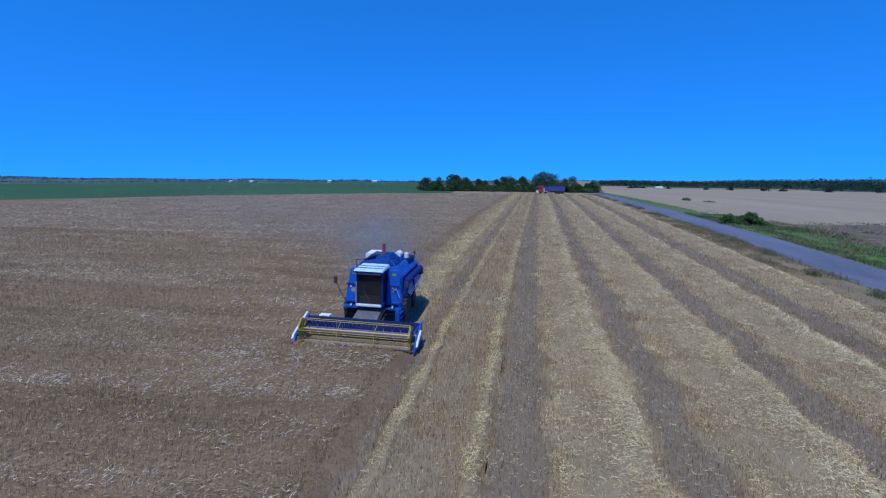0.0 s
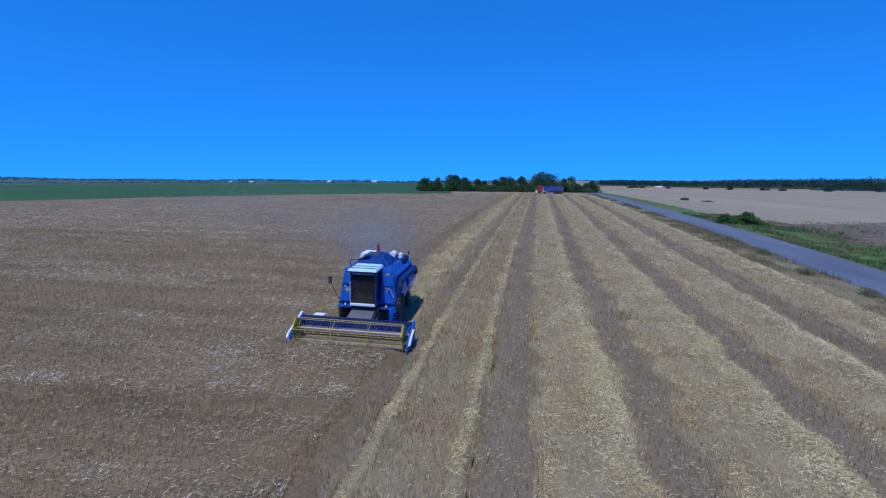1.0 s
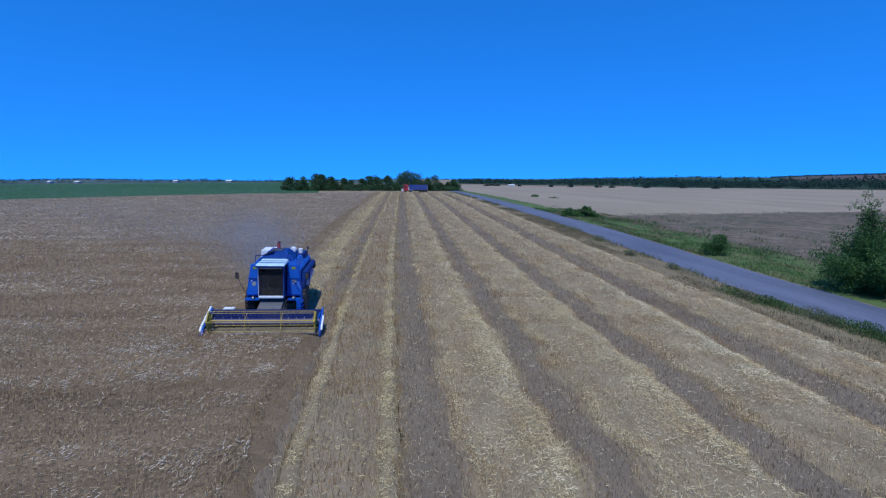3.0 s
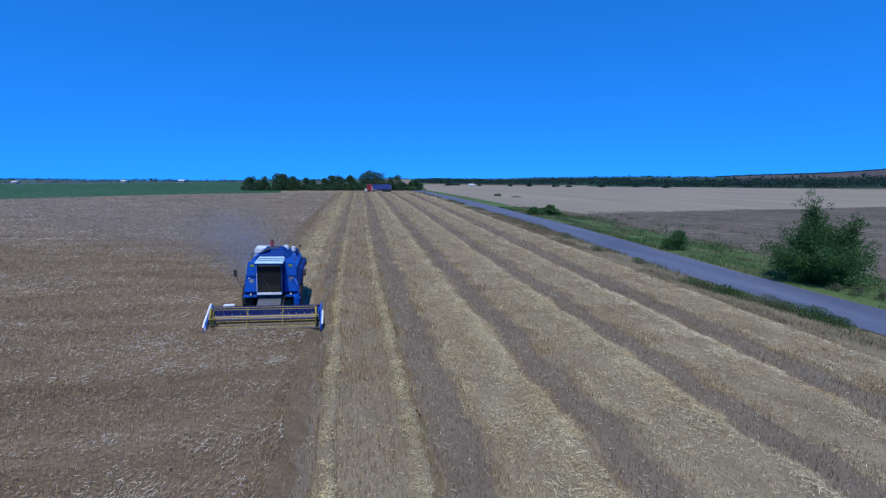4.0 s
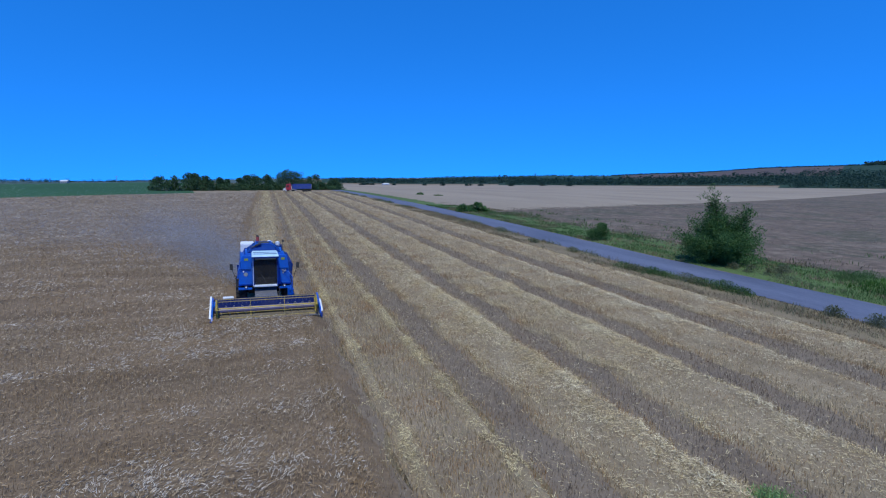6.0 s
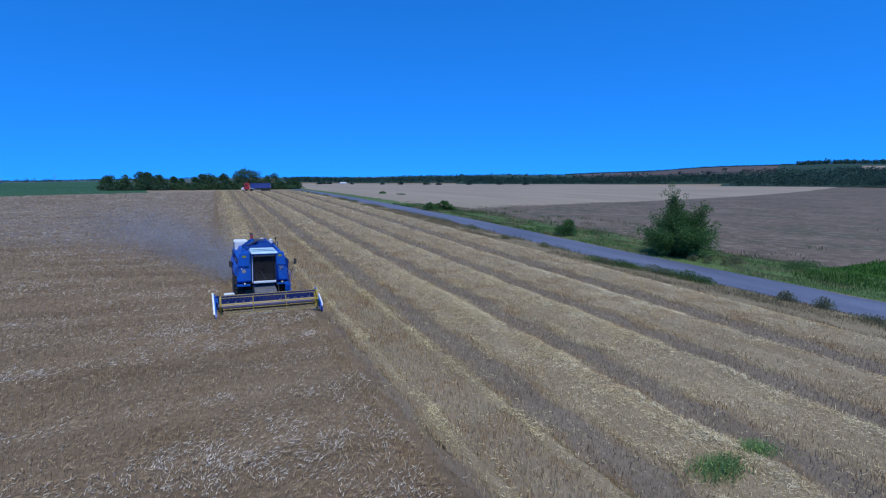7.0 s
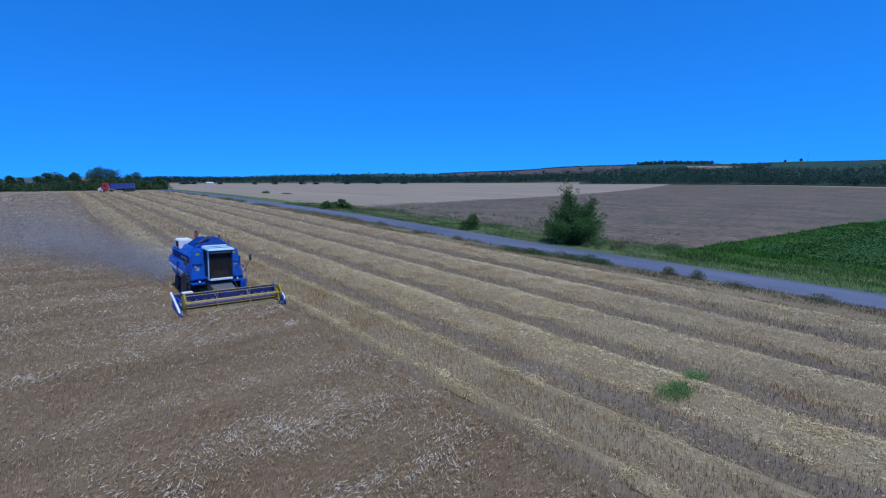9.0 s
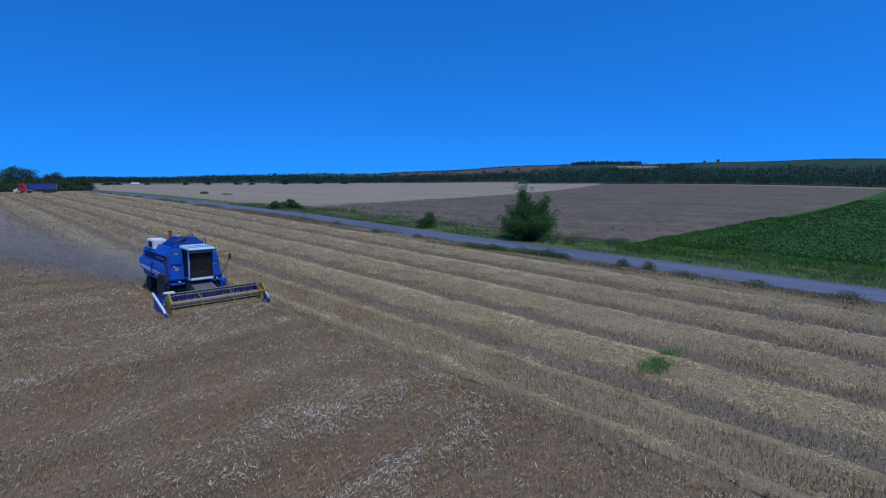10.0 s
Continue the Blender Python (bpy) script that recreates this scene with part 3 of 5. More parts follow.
grass_area("field_weeds", "dry tufted weeds on the brown fallow field", 42, 200, 15, 120, 3.5, 0.3, M_FIELDWEED, 41, rows=0.0, lo=0.3, width=0.07)
grass_area("verge_weeds", "tall grey green weeds standing along the road edge", 26.4, 28.0, 20, 215, 80, 0.55, M_DRYGREEN, 53, rows=0.5, lo=0.52, width=0.017)
grass_area("verge_weeds", "pale dry grass heads along the road edge", 25.0, 27.9, -20, 140, 40, 0.5, M_DRY, 57, rows=0.55, lo=0.55, width=0.022)
grass_area("field_weeds", "green weeds on the brown fallow field edge", 41.5, 60, 18, 90, 9, 0.6, M_GRASS, 44, rows=0.0, lo=0.55, width=0.05)
grass_area("margin_grass", "bright green grass along the sunflower field", 37.5, 52, -50, 13, 34, 0.42, M_LUSH, 47, rows=0.0, lo=0.05, width=0.05)
grass_area("margin_grass", "bright green grass strip above the sunflower field", 46, 130, 3.0, 13, 24, 0.6, M_LUSH, 49, rows=0.0, lo=0.05, width=0.08)
grass_area("margin_grass", "bright green grass strip above the sunflower field", 130, 330, 3.5, 10, 7, 0.6, M_LUSH, 50, rows=0.0, lo=0.0, width=0.2)
tagged(drape("grass_strip", [(43, 2), (640, 5), (640, 8), (43, 14)], 90, 8, 0.24, M_LUSHBED, 0.2, rough=0.05), "bright green grass strip beside the sunflower field", "grass", kind="stuff")
tagged(drape("grass_strip", [(42.6, -160), (50, -160), (50, 2), (42.6, 2)], 8, 60, 0.14, M_LUSHBED, 0.12, rough=0.05), "bright green grass strip beside the sunflower field", "grass", kind="stuff")


def tuft(x, y, wide, tall, count, mat, label, seed):
    rng = np.random.default_rng(seed)
    px, py = x + rng.normal(size=count) * wide[0] * 0.5, y + rng.normal(size=count) * wide[1] * 0.5
    way = unit(rng.normal(size=(count, 3)) * np.array([0.4, 0.4, 0.1]) + np.array([0, 0, 1.0]))
    far = np.hypot((px - x) / wide[0], (py - y) / wide[1])
    crown = 0.8 * tall * np.clip(1.1 - 0.55 * far ** 1.5, 0.2, 1)
    leafy = rng.random(count) < (0.7 if x > 20 else 0.35)
    z = np.where(leafy, rng.uniform(0.1, 0.95, count) ** 0.7 * crown, 0.0) + (0.1 if x < 20 else 0)
    way = np.where(leafy[:, None], unit(rng.normal(size=(count, 3)) + np.array([0, 0, 0.6])), way)
    base = np.stack([px, py, near_z(px, py) + z], axis=1)
    length = np.where(leafy, 0.12 if x > 20 else 0.09, crown) * rng.uniform(0.5, 1.1, count)
    return tagged(quads("weed_clump", blades(rng, base, way, length, np.where(leafy, 0.05 if x > 20 else 0.028, 0.02) * rng.uniform(0.6, 1.4, count)), mat), label, "weeds", "weed clumps", "stuff")


tuft(2.6, -5.5, (1.1, 0.6), 0.36, 1500, M_CLUMP, "bright green grass clump growing in the straw", 1)
tuft(4.6, -5.3, (0.85, 0.5), 0.34, 800, M_CLUMP, "small green grass clump beside the straw swath", 2)
for k, (tx, ty, wx, wy, tall) in enumerate(((25.0, 23.6, 0.7, 1.2, 0.9), (25.6, 19.2, 0.8, 1.6, 0.9), (26.2, 15.4, 0.9, 1.6, 1.1), (26.4, 12.6, 0.5, 0.8, 0.9), (26.8, 6.5, 0.4, 0.5, 1.0), (27.0, 4.2, 0.4, 0.5, 1.1),
                                        (26.2, 1.0, 0.9, 1.2, 0.7), (26.4, -4.5, 0.8, 0.8, 0.8), (26.0, 33, 0.5, 0.8, 0.8), (27.0, 52, 0.6, 1.2, 1.0), (27.4, 66, 0.7, 1.5, 0.9), (25.8, 41, 0.5, 1.0, 0.7),
                                        (27.0, -10.0, 0.6, 0.8, 0.8), (35.5, 15.5, 0.8, 1.5, 0.6), (41.5, 13.8, 0.9, 1.2, 1.3), (44.5, 14.4, 1.6, 0.8, 1.0),
                                        (25.2, 22.2, 0.6, 0.9, 0.8), (25.4, 20.6, 0.7, 0.9, 0.9), (25.9, 17.4, 0.7, 1.0, 1.0), (26.3, 14.0, 0.7, 0.9, 1.1), (26.0, 16.2, 0.6, 0.8, 0.8))):
    green = k < 4 or k in (14, 15, 17, 19)
    tuft(tx, ty, (wx * 1.2, wy * 1.35), tall * (0.85 if k < 4 else 1), 750 if green else 600, M_GRASS if green else M_DRYGREEN, "green weed clump beside the road" if green else "grey green dry weed clump beside the road", 60 + k)


def sunflowers():
    rng = np.random.default_rng(71)
    x, y = np.meshgrid(np.arange(47.5, 330, 0.7), np.arange(-48, 9, 0.5))
    x, y = x.ravel() + rng.normal(size=x.size) * 0.06, y.ravel() + rng.normal(size=x.size) * 0.12
    ok = (rng.random(len(x)) < np.clip(1.6 - x / 90, 0.17, 1)) & (x > 47.5 + 3.0 * patchy(x, y, 6, 5)) & (y < 7.0 + 2.5 * patchy(x, y, 5, 6) - 0.01 * x)
    x, y = x[ok], y[ok]
    out = []
    for k in range(8):
        n = len(x)
        t = rng.uniform(0, 6.283, n)
        way = unit(np.stack([np.cos(t), np.sin(t), rng.uniform(-0.25, 0.5, n)], axis=1))
        base = np.stack([x, y, near_z(x, y) + rng.uniform(0.35, 0.7, n)], axis=1)
        far = np.clip(1 + (x - 60) / 75, 1, 5)
        out.append(blades(rng, base, way, rng.uniform(0.13, 0.24, n) * far, rng.uniform(0.11, 0.19, n) * far, 1.5))
    tagged(quads("sunflower_plants", np.concatenate(out), M_SUNLEAF), "rows of broad-leaved green sunflower plants", "sunflowers", kind="stuff")


sunflowers()


# ---- shapes for built things ----
def part(name, bm, mat, parent=None, label="", smooth=False):
    bmesh.ops.recalc_face_normals(bm, faces=bm.faces)
    me = bpy.data.meshes.new(name)
    bm.to_mesh(me)
    bm.free()
    me.materials.append(mat)
    if smooth:
        me.shade_smooth()
        me.set_sharp_from_angle(angle=radians(35))
    ob = new(name, me)
    if parent:
        ob.parent = parent
    return tagged(ob, label)


def rounded(bm, size):
    if size:
        edges = [e for e in bm.edges if len(e.link_faces) == 2 and e.calc_face_angle(0) > 0.3]
        bmesh.ops.bevel(bm, geom=edges, offset=size, segments=2, affect="EDGES", clamp_overlap=True)
    return bm


def boxes(*spans, bevel=0.015):
    """Boxes (x0, x1, y0, y1, z0, z1) with softened edges."""
    bm = bmesh.new()
    for x0, x1, y0, y1, z0, z1 in spans:
        m = Matrix.LocRotScale(((x0 + x1) / 2, (y0 + y1) / 2, (z0 + z1) / 2), None, (abs(x1 - x0), abs(y1 - y0), abs(z1 - z0)))
        bmesh.ops.create_cube(bm, size=1, matrix=m)
    return rounded(bm, bevel)


def prism(outline, a, b, axis="x", bevel=0.02):
    """An outline drawn in the other two axes, carried from a to b along axis."""
    bm = bmesh.new()

    def at(p, s):
        return (s, p[0], p[1]) if axis == "x" else (p[0], s, p[1]) if axis == "y" else (p[0], p[1], s)
    one, two = [bm.verts.new(at(p, a)) for p in outline], [bm.verts.new(at(p, b)) for p in outline]
    bm.faces.new(one), bm.faces.new(list(reversed(two)))
    n = len(outline)
    for k in range(n):
        bm.faces.new((one[k], one[(k + 1) % n], two[(k + 1) % n], two[k]))
    bmesh.ops.recalc_face_normals(bm, faces=bm.faces)
    return rounded(bm, bevel)


def loft(low, high, bevel=0.02):
    """A solid between two rings of the same number of points."""
    bm = bmesh.new()
    one, two = [bm.verts.new(p) for p in low], [bm.verts.new(p) for p in high]
    bm.faces.new(one), bm.faces.new(list(reversed(two)))
    n = len(low)
    for k in range(n):
        bm.faces.new((one[k], one[(k + 1) % n], two[(k + 1) % n], two[k]))
    bmesh.ops.recalc_face_normals(bm, faces=bm.faces)
    return rounded(bm, bevel)


def rods(*runs, sides=8):
    """Round bars: (radius, point, point, ...) each, joined into one mesh."""
    bm = bmesh.new()
    for radius, *points in runs:
        for p, q in zip(points, points[1:]):
            p, q = Vector(p), Vector(q)
            m = Matrix.Translation((p + q) / 2) @ (q - p).to_track_quat("Z", "Y").to_matrix().to_4x4()
            bmesh.ops.create_cone(bm, cap_ends=True, segments=sides, radius1=radius, radius2=radius, depth=(q - p).length + radius * 0.6, matrix=m)
    return bm


def lathe(profile, centre, axis="x", steps=28):
    """A body of revolution about axis through centre; profile: (along, radius)."""
    bm = bmesh.new()
    loops = []
    for along, r in profile:
        ring = []
        for k in range(steps):
            t = 2 * math.pi * k / steps
            u, v = r * math.cos(t), r * math.sin(t)
            p = (along, u, v) if axis == "x" else (u, along, v) if axis == "y" else (u, v, along)
            ring.append(bm.verts.new(Vector(p) + Vector(centre)))
        loops.append(ring)
    for a, b in zip(loops, loops[1:]):
        for k in range(steps):
            bm.faces.new((a[k], a[(k + 1) % steps], b[(k + 1) % steps], b[k]))
    bm.faces.new(loops[0]), bm.faces.new(loops[-1])
    return bm


def thing(name, m, label, category, group=""):
    ob = new(name)
    ob.matrix_world = m
    return tagged(ob, label, category, group)


def wheel(parent, x, y, radius, width, rim_mat, lugs=18):
    """A tyre with lugs, and a dished rim, as one wheel."""
    w = width / 2
    tyre = lathe([(-w, radius * 0.55), (-w, radius * 0.86), (-w * 0.75, radius * 0.96), (0, radius * 0.97), (w * 0.75, radius * 0.96), (w, radius * 0.86), (w, radius * 0.55)], (x, y, radius))
    for k in range(lugs):
        t = 2 * math.pi * k / lugs
        for side in (-1, 1):
            m = Matrix.Translation((x, y, radius)) @ Matrix.Rotation(t + side * 0.08, 4, "X") @ Matrix.Translation((side * w * 0.5, 0, radius * 0.965)) @ Matrix.Rotation(side * 0.5, 4, "Z")
            bmesh.ops.create_cube(tyre, size=1, matrix=m @ Matrix.Diagonal((w * 1.0, 0.05, 0.07, 1)))
    t_ob = part("wheel", tyre, M_RUBBER, parent, "dusty black lugged tyre", smooth=True)
    part("rim", lathe([(-w * 0.8, radius * 0.56), (-w * 0.3, radius * 0.5), (-w * 0.2, radius * 0.2), (w * 0.2, radius * 0.2), (w * 0.3, radius * 0.5), (w * 0.8, radius * 0.56)], (x, y, radius)), rim_mat, t_ob, smooth=True)
    return t_ob


# ---- the combine harvester: its front points to -y, its header's front edge lies at y = 0 ----
def combine_harvester(m):
    c = thing("combine_harvester", m, "dusty blue combine harvester cutting ripe wheat", "combine harvester")
    # threshing body with flared sides
    body = part("body", prism([(-1.28, 1.0), (1.28, 1.0), (1.42, 1.35), (1.36, 2.75), (1.2, 2.9), (-1.2, 2.9), (-1.36, 2.75), (-1.42, 1.35)], 3.1, 7.6, "y", 0.05), M_BLUE, c)
    part("rear_hood", loft([(-1.25, 7.6, 1.15), (1.25, 7.6, 1.15), (1.3, 7.6, 2.7), (-1.3, 7.6, 2.7)], [(-1.1, 8.7, 1.2), (1.1, 8.7, 1.2), (1.1, 8.6, 2.15), (-1.1, 8.6, 2.15)], 0.06), M_BLUE, c, "blue sloping straw hood")
    part("straw_chute", boxes((-1.0, 1.0, 8.0, 8.9, 0.9, 1.3), bevel=0.03), M_NAVY, c)
    for s in (-1, 1):
        bulge = [(1.30, 1.16), (1.47, 1.24), (1.56, 1.42), (1.58, 1.66), (1.56, 1.9), (1.49, 2.14), (1.36, 2.3), (1.25, 2.3)]
        shield = part("side_shield", loft([(s * x, 3.5, z) for x, z in bulge], [(s * (x - 0.12), 8.25, 1.34 + (z - 1.16) * 0.8) for x, z in bulge], 0.025), M_BLUE, c, "bulging blue side shield")
        part("shield_seam", boxes((s * 1.45, s * 1.572, 5.55, 5.58, 1.3, 2.1), bevel=0), M_NAVY, shield)
        band = [(3.58, 1.40, 1.66), (8.1, 1.60, 1.74)]
        stripe = [(s * (1.585 - 0.12 * (y - 3.5) / 4.75) + dx, y, z) for y, lo, hi in band for z in (lo, hi) for dx in (0, 0.012 * s)]
        part("stripe", loft([stripe[0], stripe[2], stripe[3], stripe[1]], [stripe[4], stripe[6], stripe[7], stripe[5]], 0), M_WHITE, shield, "white tapering stripe with worn edges")
        for k in range(9):
            y, z = 3.8 + 0.24 * k, 1.50 + 0.008 * k
            x = 1.575 - 0.0253 * (y - 3.5)
            part("lettering_bar", boxes((s * x, s * (x + 0.03), y, y + 0.13, z, z + 0.09), bevel=0), M_NAVY, shield, "dark blue bar on the white stripe")
        for k in range(5):
            part("lettering_bar", boxes((s * 1.40, s * 1.408, 3.75 + 0.3 * k, 3.9 + 0.3 * k, 2.43, 2.57), bevel=0), M_STEEL, c, "pale worn bar on the upper panel")
        part("upper_panel", boxes((s * 1.37, s * 1.40, 3.5, 5.3, 2.3, 2.7), (s * 1.37, s * 1.40, 5.4, 7.2, 2.3, 2.7), bevel=0.01), M_NAVY, c)
        # panels beside the cab
        front = part("front_panel", loft([(s * 0.68, 2.75, 1.35), (s * 1.5, 2.75, 1.35), (s * 1.5, 3.2, 1.35), (s * 0.68, 3.2, 1.35)],
                                         [(s * 0.68, 2.95, 3.1), (s * 1.27, 2.95, 3.1), (s * 1.27, 3.2, 3.1), (s * 0.68, 3.2, 3.1)], 0.03), M_BLUE, c)
        part("emblem", boxes((s * 0.93, s * 1.15, 2.905, 2.93, 2.82, 2.96), bevel=0.02), M_EMBLEM, front, "yellow green emblem plate")
        if s < 0:
            part("sticker", lathe([(2.80, 0.02), (2.80, 0.115), (2.83, 0.115), (2.84, 0.02)], (-1.08, 0, 2.02), "y", 20), M_WALLSTICKER, front, "round pale sticker")
            part("side_lamp", boxes((-1.24, -1.16, 2.79, 2.84, 2.14, 2.22), bevel=0.015), M_WHITE, front, "small white side lamp")
        else:
            for k, (px, pz, wide, high) in enumerate(((0.96, 2.18, 0.1, 0.06), (1.06, 2.1, 0.14, 0.08), (1.0, 2.0, 0.07, 0.09), (1.15, 2.2, 0.05, 0.06))):
                part("sticker", boxes((px, px + wide, 2.79, 2.835, pz, pz + high), bevel=0.008), M_WALLSTICKER, front, "torn pale sticker")
        for z in (1.6, 2.5):
            part("hinge", rods((0.018, (s * 0.74, 2.80 + 0.06 * (z - 1.6), z), (s * 0.74, 2.83 + 0.06 * (z - 1.6), z + 0.2))), M_NAVY, front)
        part("panel_lip", boxes((s * 0.72, s * 1.46, 2.70, 2.77, 1.42, 1.5), bevel=0.015), M_BLUE, front)
        part("seam", boxes((s * 0.80, s * 1.42, 2.79, 2.83, 2.30, 2.34), bevel=0.01), M_NAVY, front)
        lamp = part("headlight", lathe([(2.44, 0.06), (2.46, 0.09), (2.58, 0.09), (2.62, 0.045)], (s * 1.08, 0, 1.32), "y", 16), M_DARK, c, smooth=True)
        part("lens", lathe([(2.428, 0.03), (2.434, 0.052), (2.45, 0.06)], (s * 1.08, 0, 1.32), "y", 16), M_WHITE, lamp, "clear pale lamp lens")
        part("platform", boxes((s * 0.75, s * 1.5, 2.45, 3.1, 1.16, 1.24), bevel=0.01), M_BLUE, c)
        mirror = part("mirror", boxes((s * 1.84 - 0.09, s * 1.84 + 0.09, 2.30, 2.35, 2.40, 2.76), bevel=0.03), M_DARK, c, "black oblong rear-view mirror")
        part("mirror_arm", rods((0.016, (s * 1.42, 2.8, 1.35), (s * 1.66, 2.6, 1.9), (s * 1.80, 2.36, 2.42)), (0.013, (s * 1.38, 2.85, 2.1), (s * 1.66, 2.6, 2.0))), M_DARK, mirror)
        wheel(c, s * 1.33, 3.75, 0.86, 0.62, M_STEEL, 20)
        wheel(c, s * 1.05, 7.35, 0.5, 0.36, M_STEEL, 14)
    part("front_axle", rods((0.14, (-1.2, 3.75, 0.86), (1.2, 3.75, 0.86))), M_NAVY, c)
    part("rear_axle", rods((0.09, (-1.0, 7.35, 0.5), (1.0, 7.35, 0.5))), M_NAVY, c)
    part("underbody", prism([(2.7, 1.25), (3.3, 0.75), (6.8, 0.7), (7.8, 1.1), (7.8, 1.3)], -0.95, 0.95, "x", 0.03), M_DARK, c)
    # cab
    cab = part("cab", boxes((-0.66, -0.632, 1.99, 2.06, 1.42, 3.22), (0.632, 0.66, 1.99, 2.06, 1.42, 3.22), (-0.66, -0.60, 3.1, 3.18, 1.42, 3.22), (0.60, 0.66, 3.1, 3.18, 1.42, 3.22),
                            (-0.66, 0.66, 3.12, 3.18, 1.42, 3.2), (-0.64, 0.64, 2.0, 3.14, 1.40, 1.46), bevel=0.01), M_BLUE, c, "blue cab frame with thin posts")
    part("windscreen", prism([(1.96, 1.52), (1.985, 1.52), (2.03, 3.12), (2.005, 3.12)], -0.64, 0.64, "x", 0), M_GLASS, cab, "dark tinted windscreen").visible_shadow = False
    for s in (-1, 1):
        part("side_window", boxes((s * 0.635, s * 0.65, 2.06, 3.08, 1.55, 3.12), bevel=0), M_GLASS, cab, "dark tinted side window").visible_shadow = False
        part("pillar", boxes((s * 0.663, s * 0.69, 2.02, 2.14, 1.45, 3.2), bevel=0.005), M_WHITE if s < 0 else M_NAVY, cab)
    part("roof", loft([(-0.76, 1.78, 3.2), (0.76, 1.78, 3.2), (0.74, 3.3, 3.2), (-0.74, 3.3, 3.2)], [(-0.72, 1.84, 3.31), (0.72, 1.84, 3.31), (0.70, 3.25, 3.36), (-0.70, 3.25, 3.36)], 0.03), M_CABROOF, cab, "pale blue white cab roof with dark ribs")
    part("roof_rib", boxes((-0.66, 0.66, 2.14, 2.17, 3.33, 3.352), bevel=0), M_NAVY, cab)
    part("roof_rib", boxes((-0.66, 0.66, 2.6, 2.63, 3.34, 3.362), bevel=0), M_NAVY, cab)
    part("roof_edge", boxes((-0.75, 0.75, 1.79, 1.83, 3.13, 3.21), bevel=0.01), M_NAVY, cab)
    part("sun_visor", boxes((-0.58, 0.58, 1.99, 2.02, 3.02, 3.1), bevel=0.01), M_TAN, cab, "tan sun visor strip")
    part("bumper", boxes((-0.64, 0.64, 1.88, 1.98, 1.42, 1.56), bevel=0.03), M_WHITE, cab, "white bumper bar below the windscreen")
    part("seat", boxes((-0.25, 0.25, 2.5, 2.95, 1.75, 1.9), (-0.24, 0.24, 2.88, 3.0, 1.9, 2.6), bevel=0.04), M_DARK, cab)
    part("dashboard", prism([(2.08, 1.46), (2.42, 1.46), (2.42, 1.78), (2.2, 1.92), (2.08, 1.9)], -0.5, 0.5, "x", 0.03), M_FEEDER, cab, "grey brown dashboard below the steering wheel")
    part("rear_lining", boxes((-0.58, 0.58, 3.06, 3.1, 1.5, 3.1), bevel=0.01), M_FEEDER, cab, "dusty grey cab lining")
    part("steering_wheel", lathe([(2.36, 0.17), (2.38, 0.2), (2.40, 0.17)], (0, 0, 2.12), "y", 20), M_DARK, cab)
    part("wiper", rods((0.012, (0.1, 1.95, 1.56), (-0.25, 1.975, 2.2))), M_DARK, cab)
    # grain tank, engine, pipes
    tank = part("grain_tank", loft([(-1.25, 3.3, 2.85), (1.25, 3.3, 2.85), (1.25, 5.7, 2.85), (-1.25, 5.7, 2.85)], [(-1.1, 3.4, 3.2), (1.1, 3.4, 3.2), (1.1, 5.6, 3.2), (-1.1, 5.6, 3.2)], 0.03), M_BLUE, c)
    part("tank_cover", loft([(-0.98, 3.45, 3.2), (0.98, 3.45, 3.2), (0.98, 5.5, 3.2), (-0.98, 5.5, 3.2)], [(-0.45, 3.85, 3.68), (0.45, 3.85, 3.68), (0.45, 5.1, 3.68), (-0.45, 5.1, 3.68)], 0.03), M_TANKBLUE, tank, "dark blue hip-shaped tank cover")
    part("cover_flap", boxes((-0.3, 0.3, 3.9, 4.5, 3.68, 3.74), bevel=0.01), M_DARK, tank)
    part("open_hatch", prism([(-0.75, 3.42), (-0.15, 3.72), (-0.2, 3.76), (-0.8, 3.47)], 3.62, 3.9, "y", 0.008), M_DARK, tank, "black hatch standing half open")
    part("cover_rib", rods((0.02, (-0.98, 3.45, 3.21), (-0.45, 3.85, 3.69), (0.45, 3.85, 3.69), (0.98, 3.45, 3.21)), (0.02, (-0.45, 3.85, 3.69), (-0.45, 5.1, 3.69)), (0.02, (0.45, 3.85, 3.69), (0.45, 5.1, 3.69))), M_BLUE, tank)
    engine = part("engine_housing", boxes((-1.34, -0.5, 5.8, 7.0, 2.85, 3.42), bevel=0.05), M_WHITE, c, "white engine air housing with a dark screen")
    part("screen", boxes((-1.352, -1.342, 5.95, 6.6, 2.95, 3.32), bevel=0), M_DARK, engine)
    part("engine_cover", boxes((-0.45, 1.2, 5.85, 7.3, 2.85, 3.2), bevel=0.05), M_NAVY, c)
    part("air_filter", lathe([(6.0, 0.02), (6.0, 0.2), (6.7, 0.2), (6.7, 0.02)], (0.45, 0, 3.32), "y", 20), M_WHITE, c, "white round air filter", smooth=True)
    part("filter_cap", lathe([(3.1, 0.03), (3.15, 0.13), (3.46, 0.13), (3.5, 0.03)], (0.95, 6.2, 0), "z", 18), M_WHITE, c, smooth=True)
    part("exhaust", rods((0.10, (-0.3, 5.9, 3.1), (-0.3, 5.9, 3.82)), sides=14), M_RED, c, "dull red exhaust pipe", smooth=True)
    part("exhaust_cap", rods((0.085, (-0.3, 5.9, 3.82), (-0.3, 5.93, 3.92)), sides=14), M_DARK, c)
    part("aerial", rods((0.02, (1.3, 6.6, 2.8), (1.32, 6.65, 3.45)), (0.06, (1.32, 6.65, 3.4), (1.32, 6.65, 3.52))), M_DARK, c)
    part("rail", rods((0.02, (-1.1, 3.35, 3.2), (-1.1, 3.35, 3.5), (-0.5, 3.35, 3.55))), M_NAVY, c)
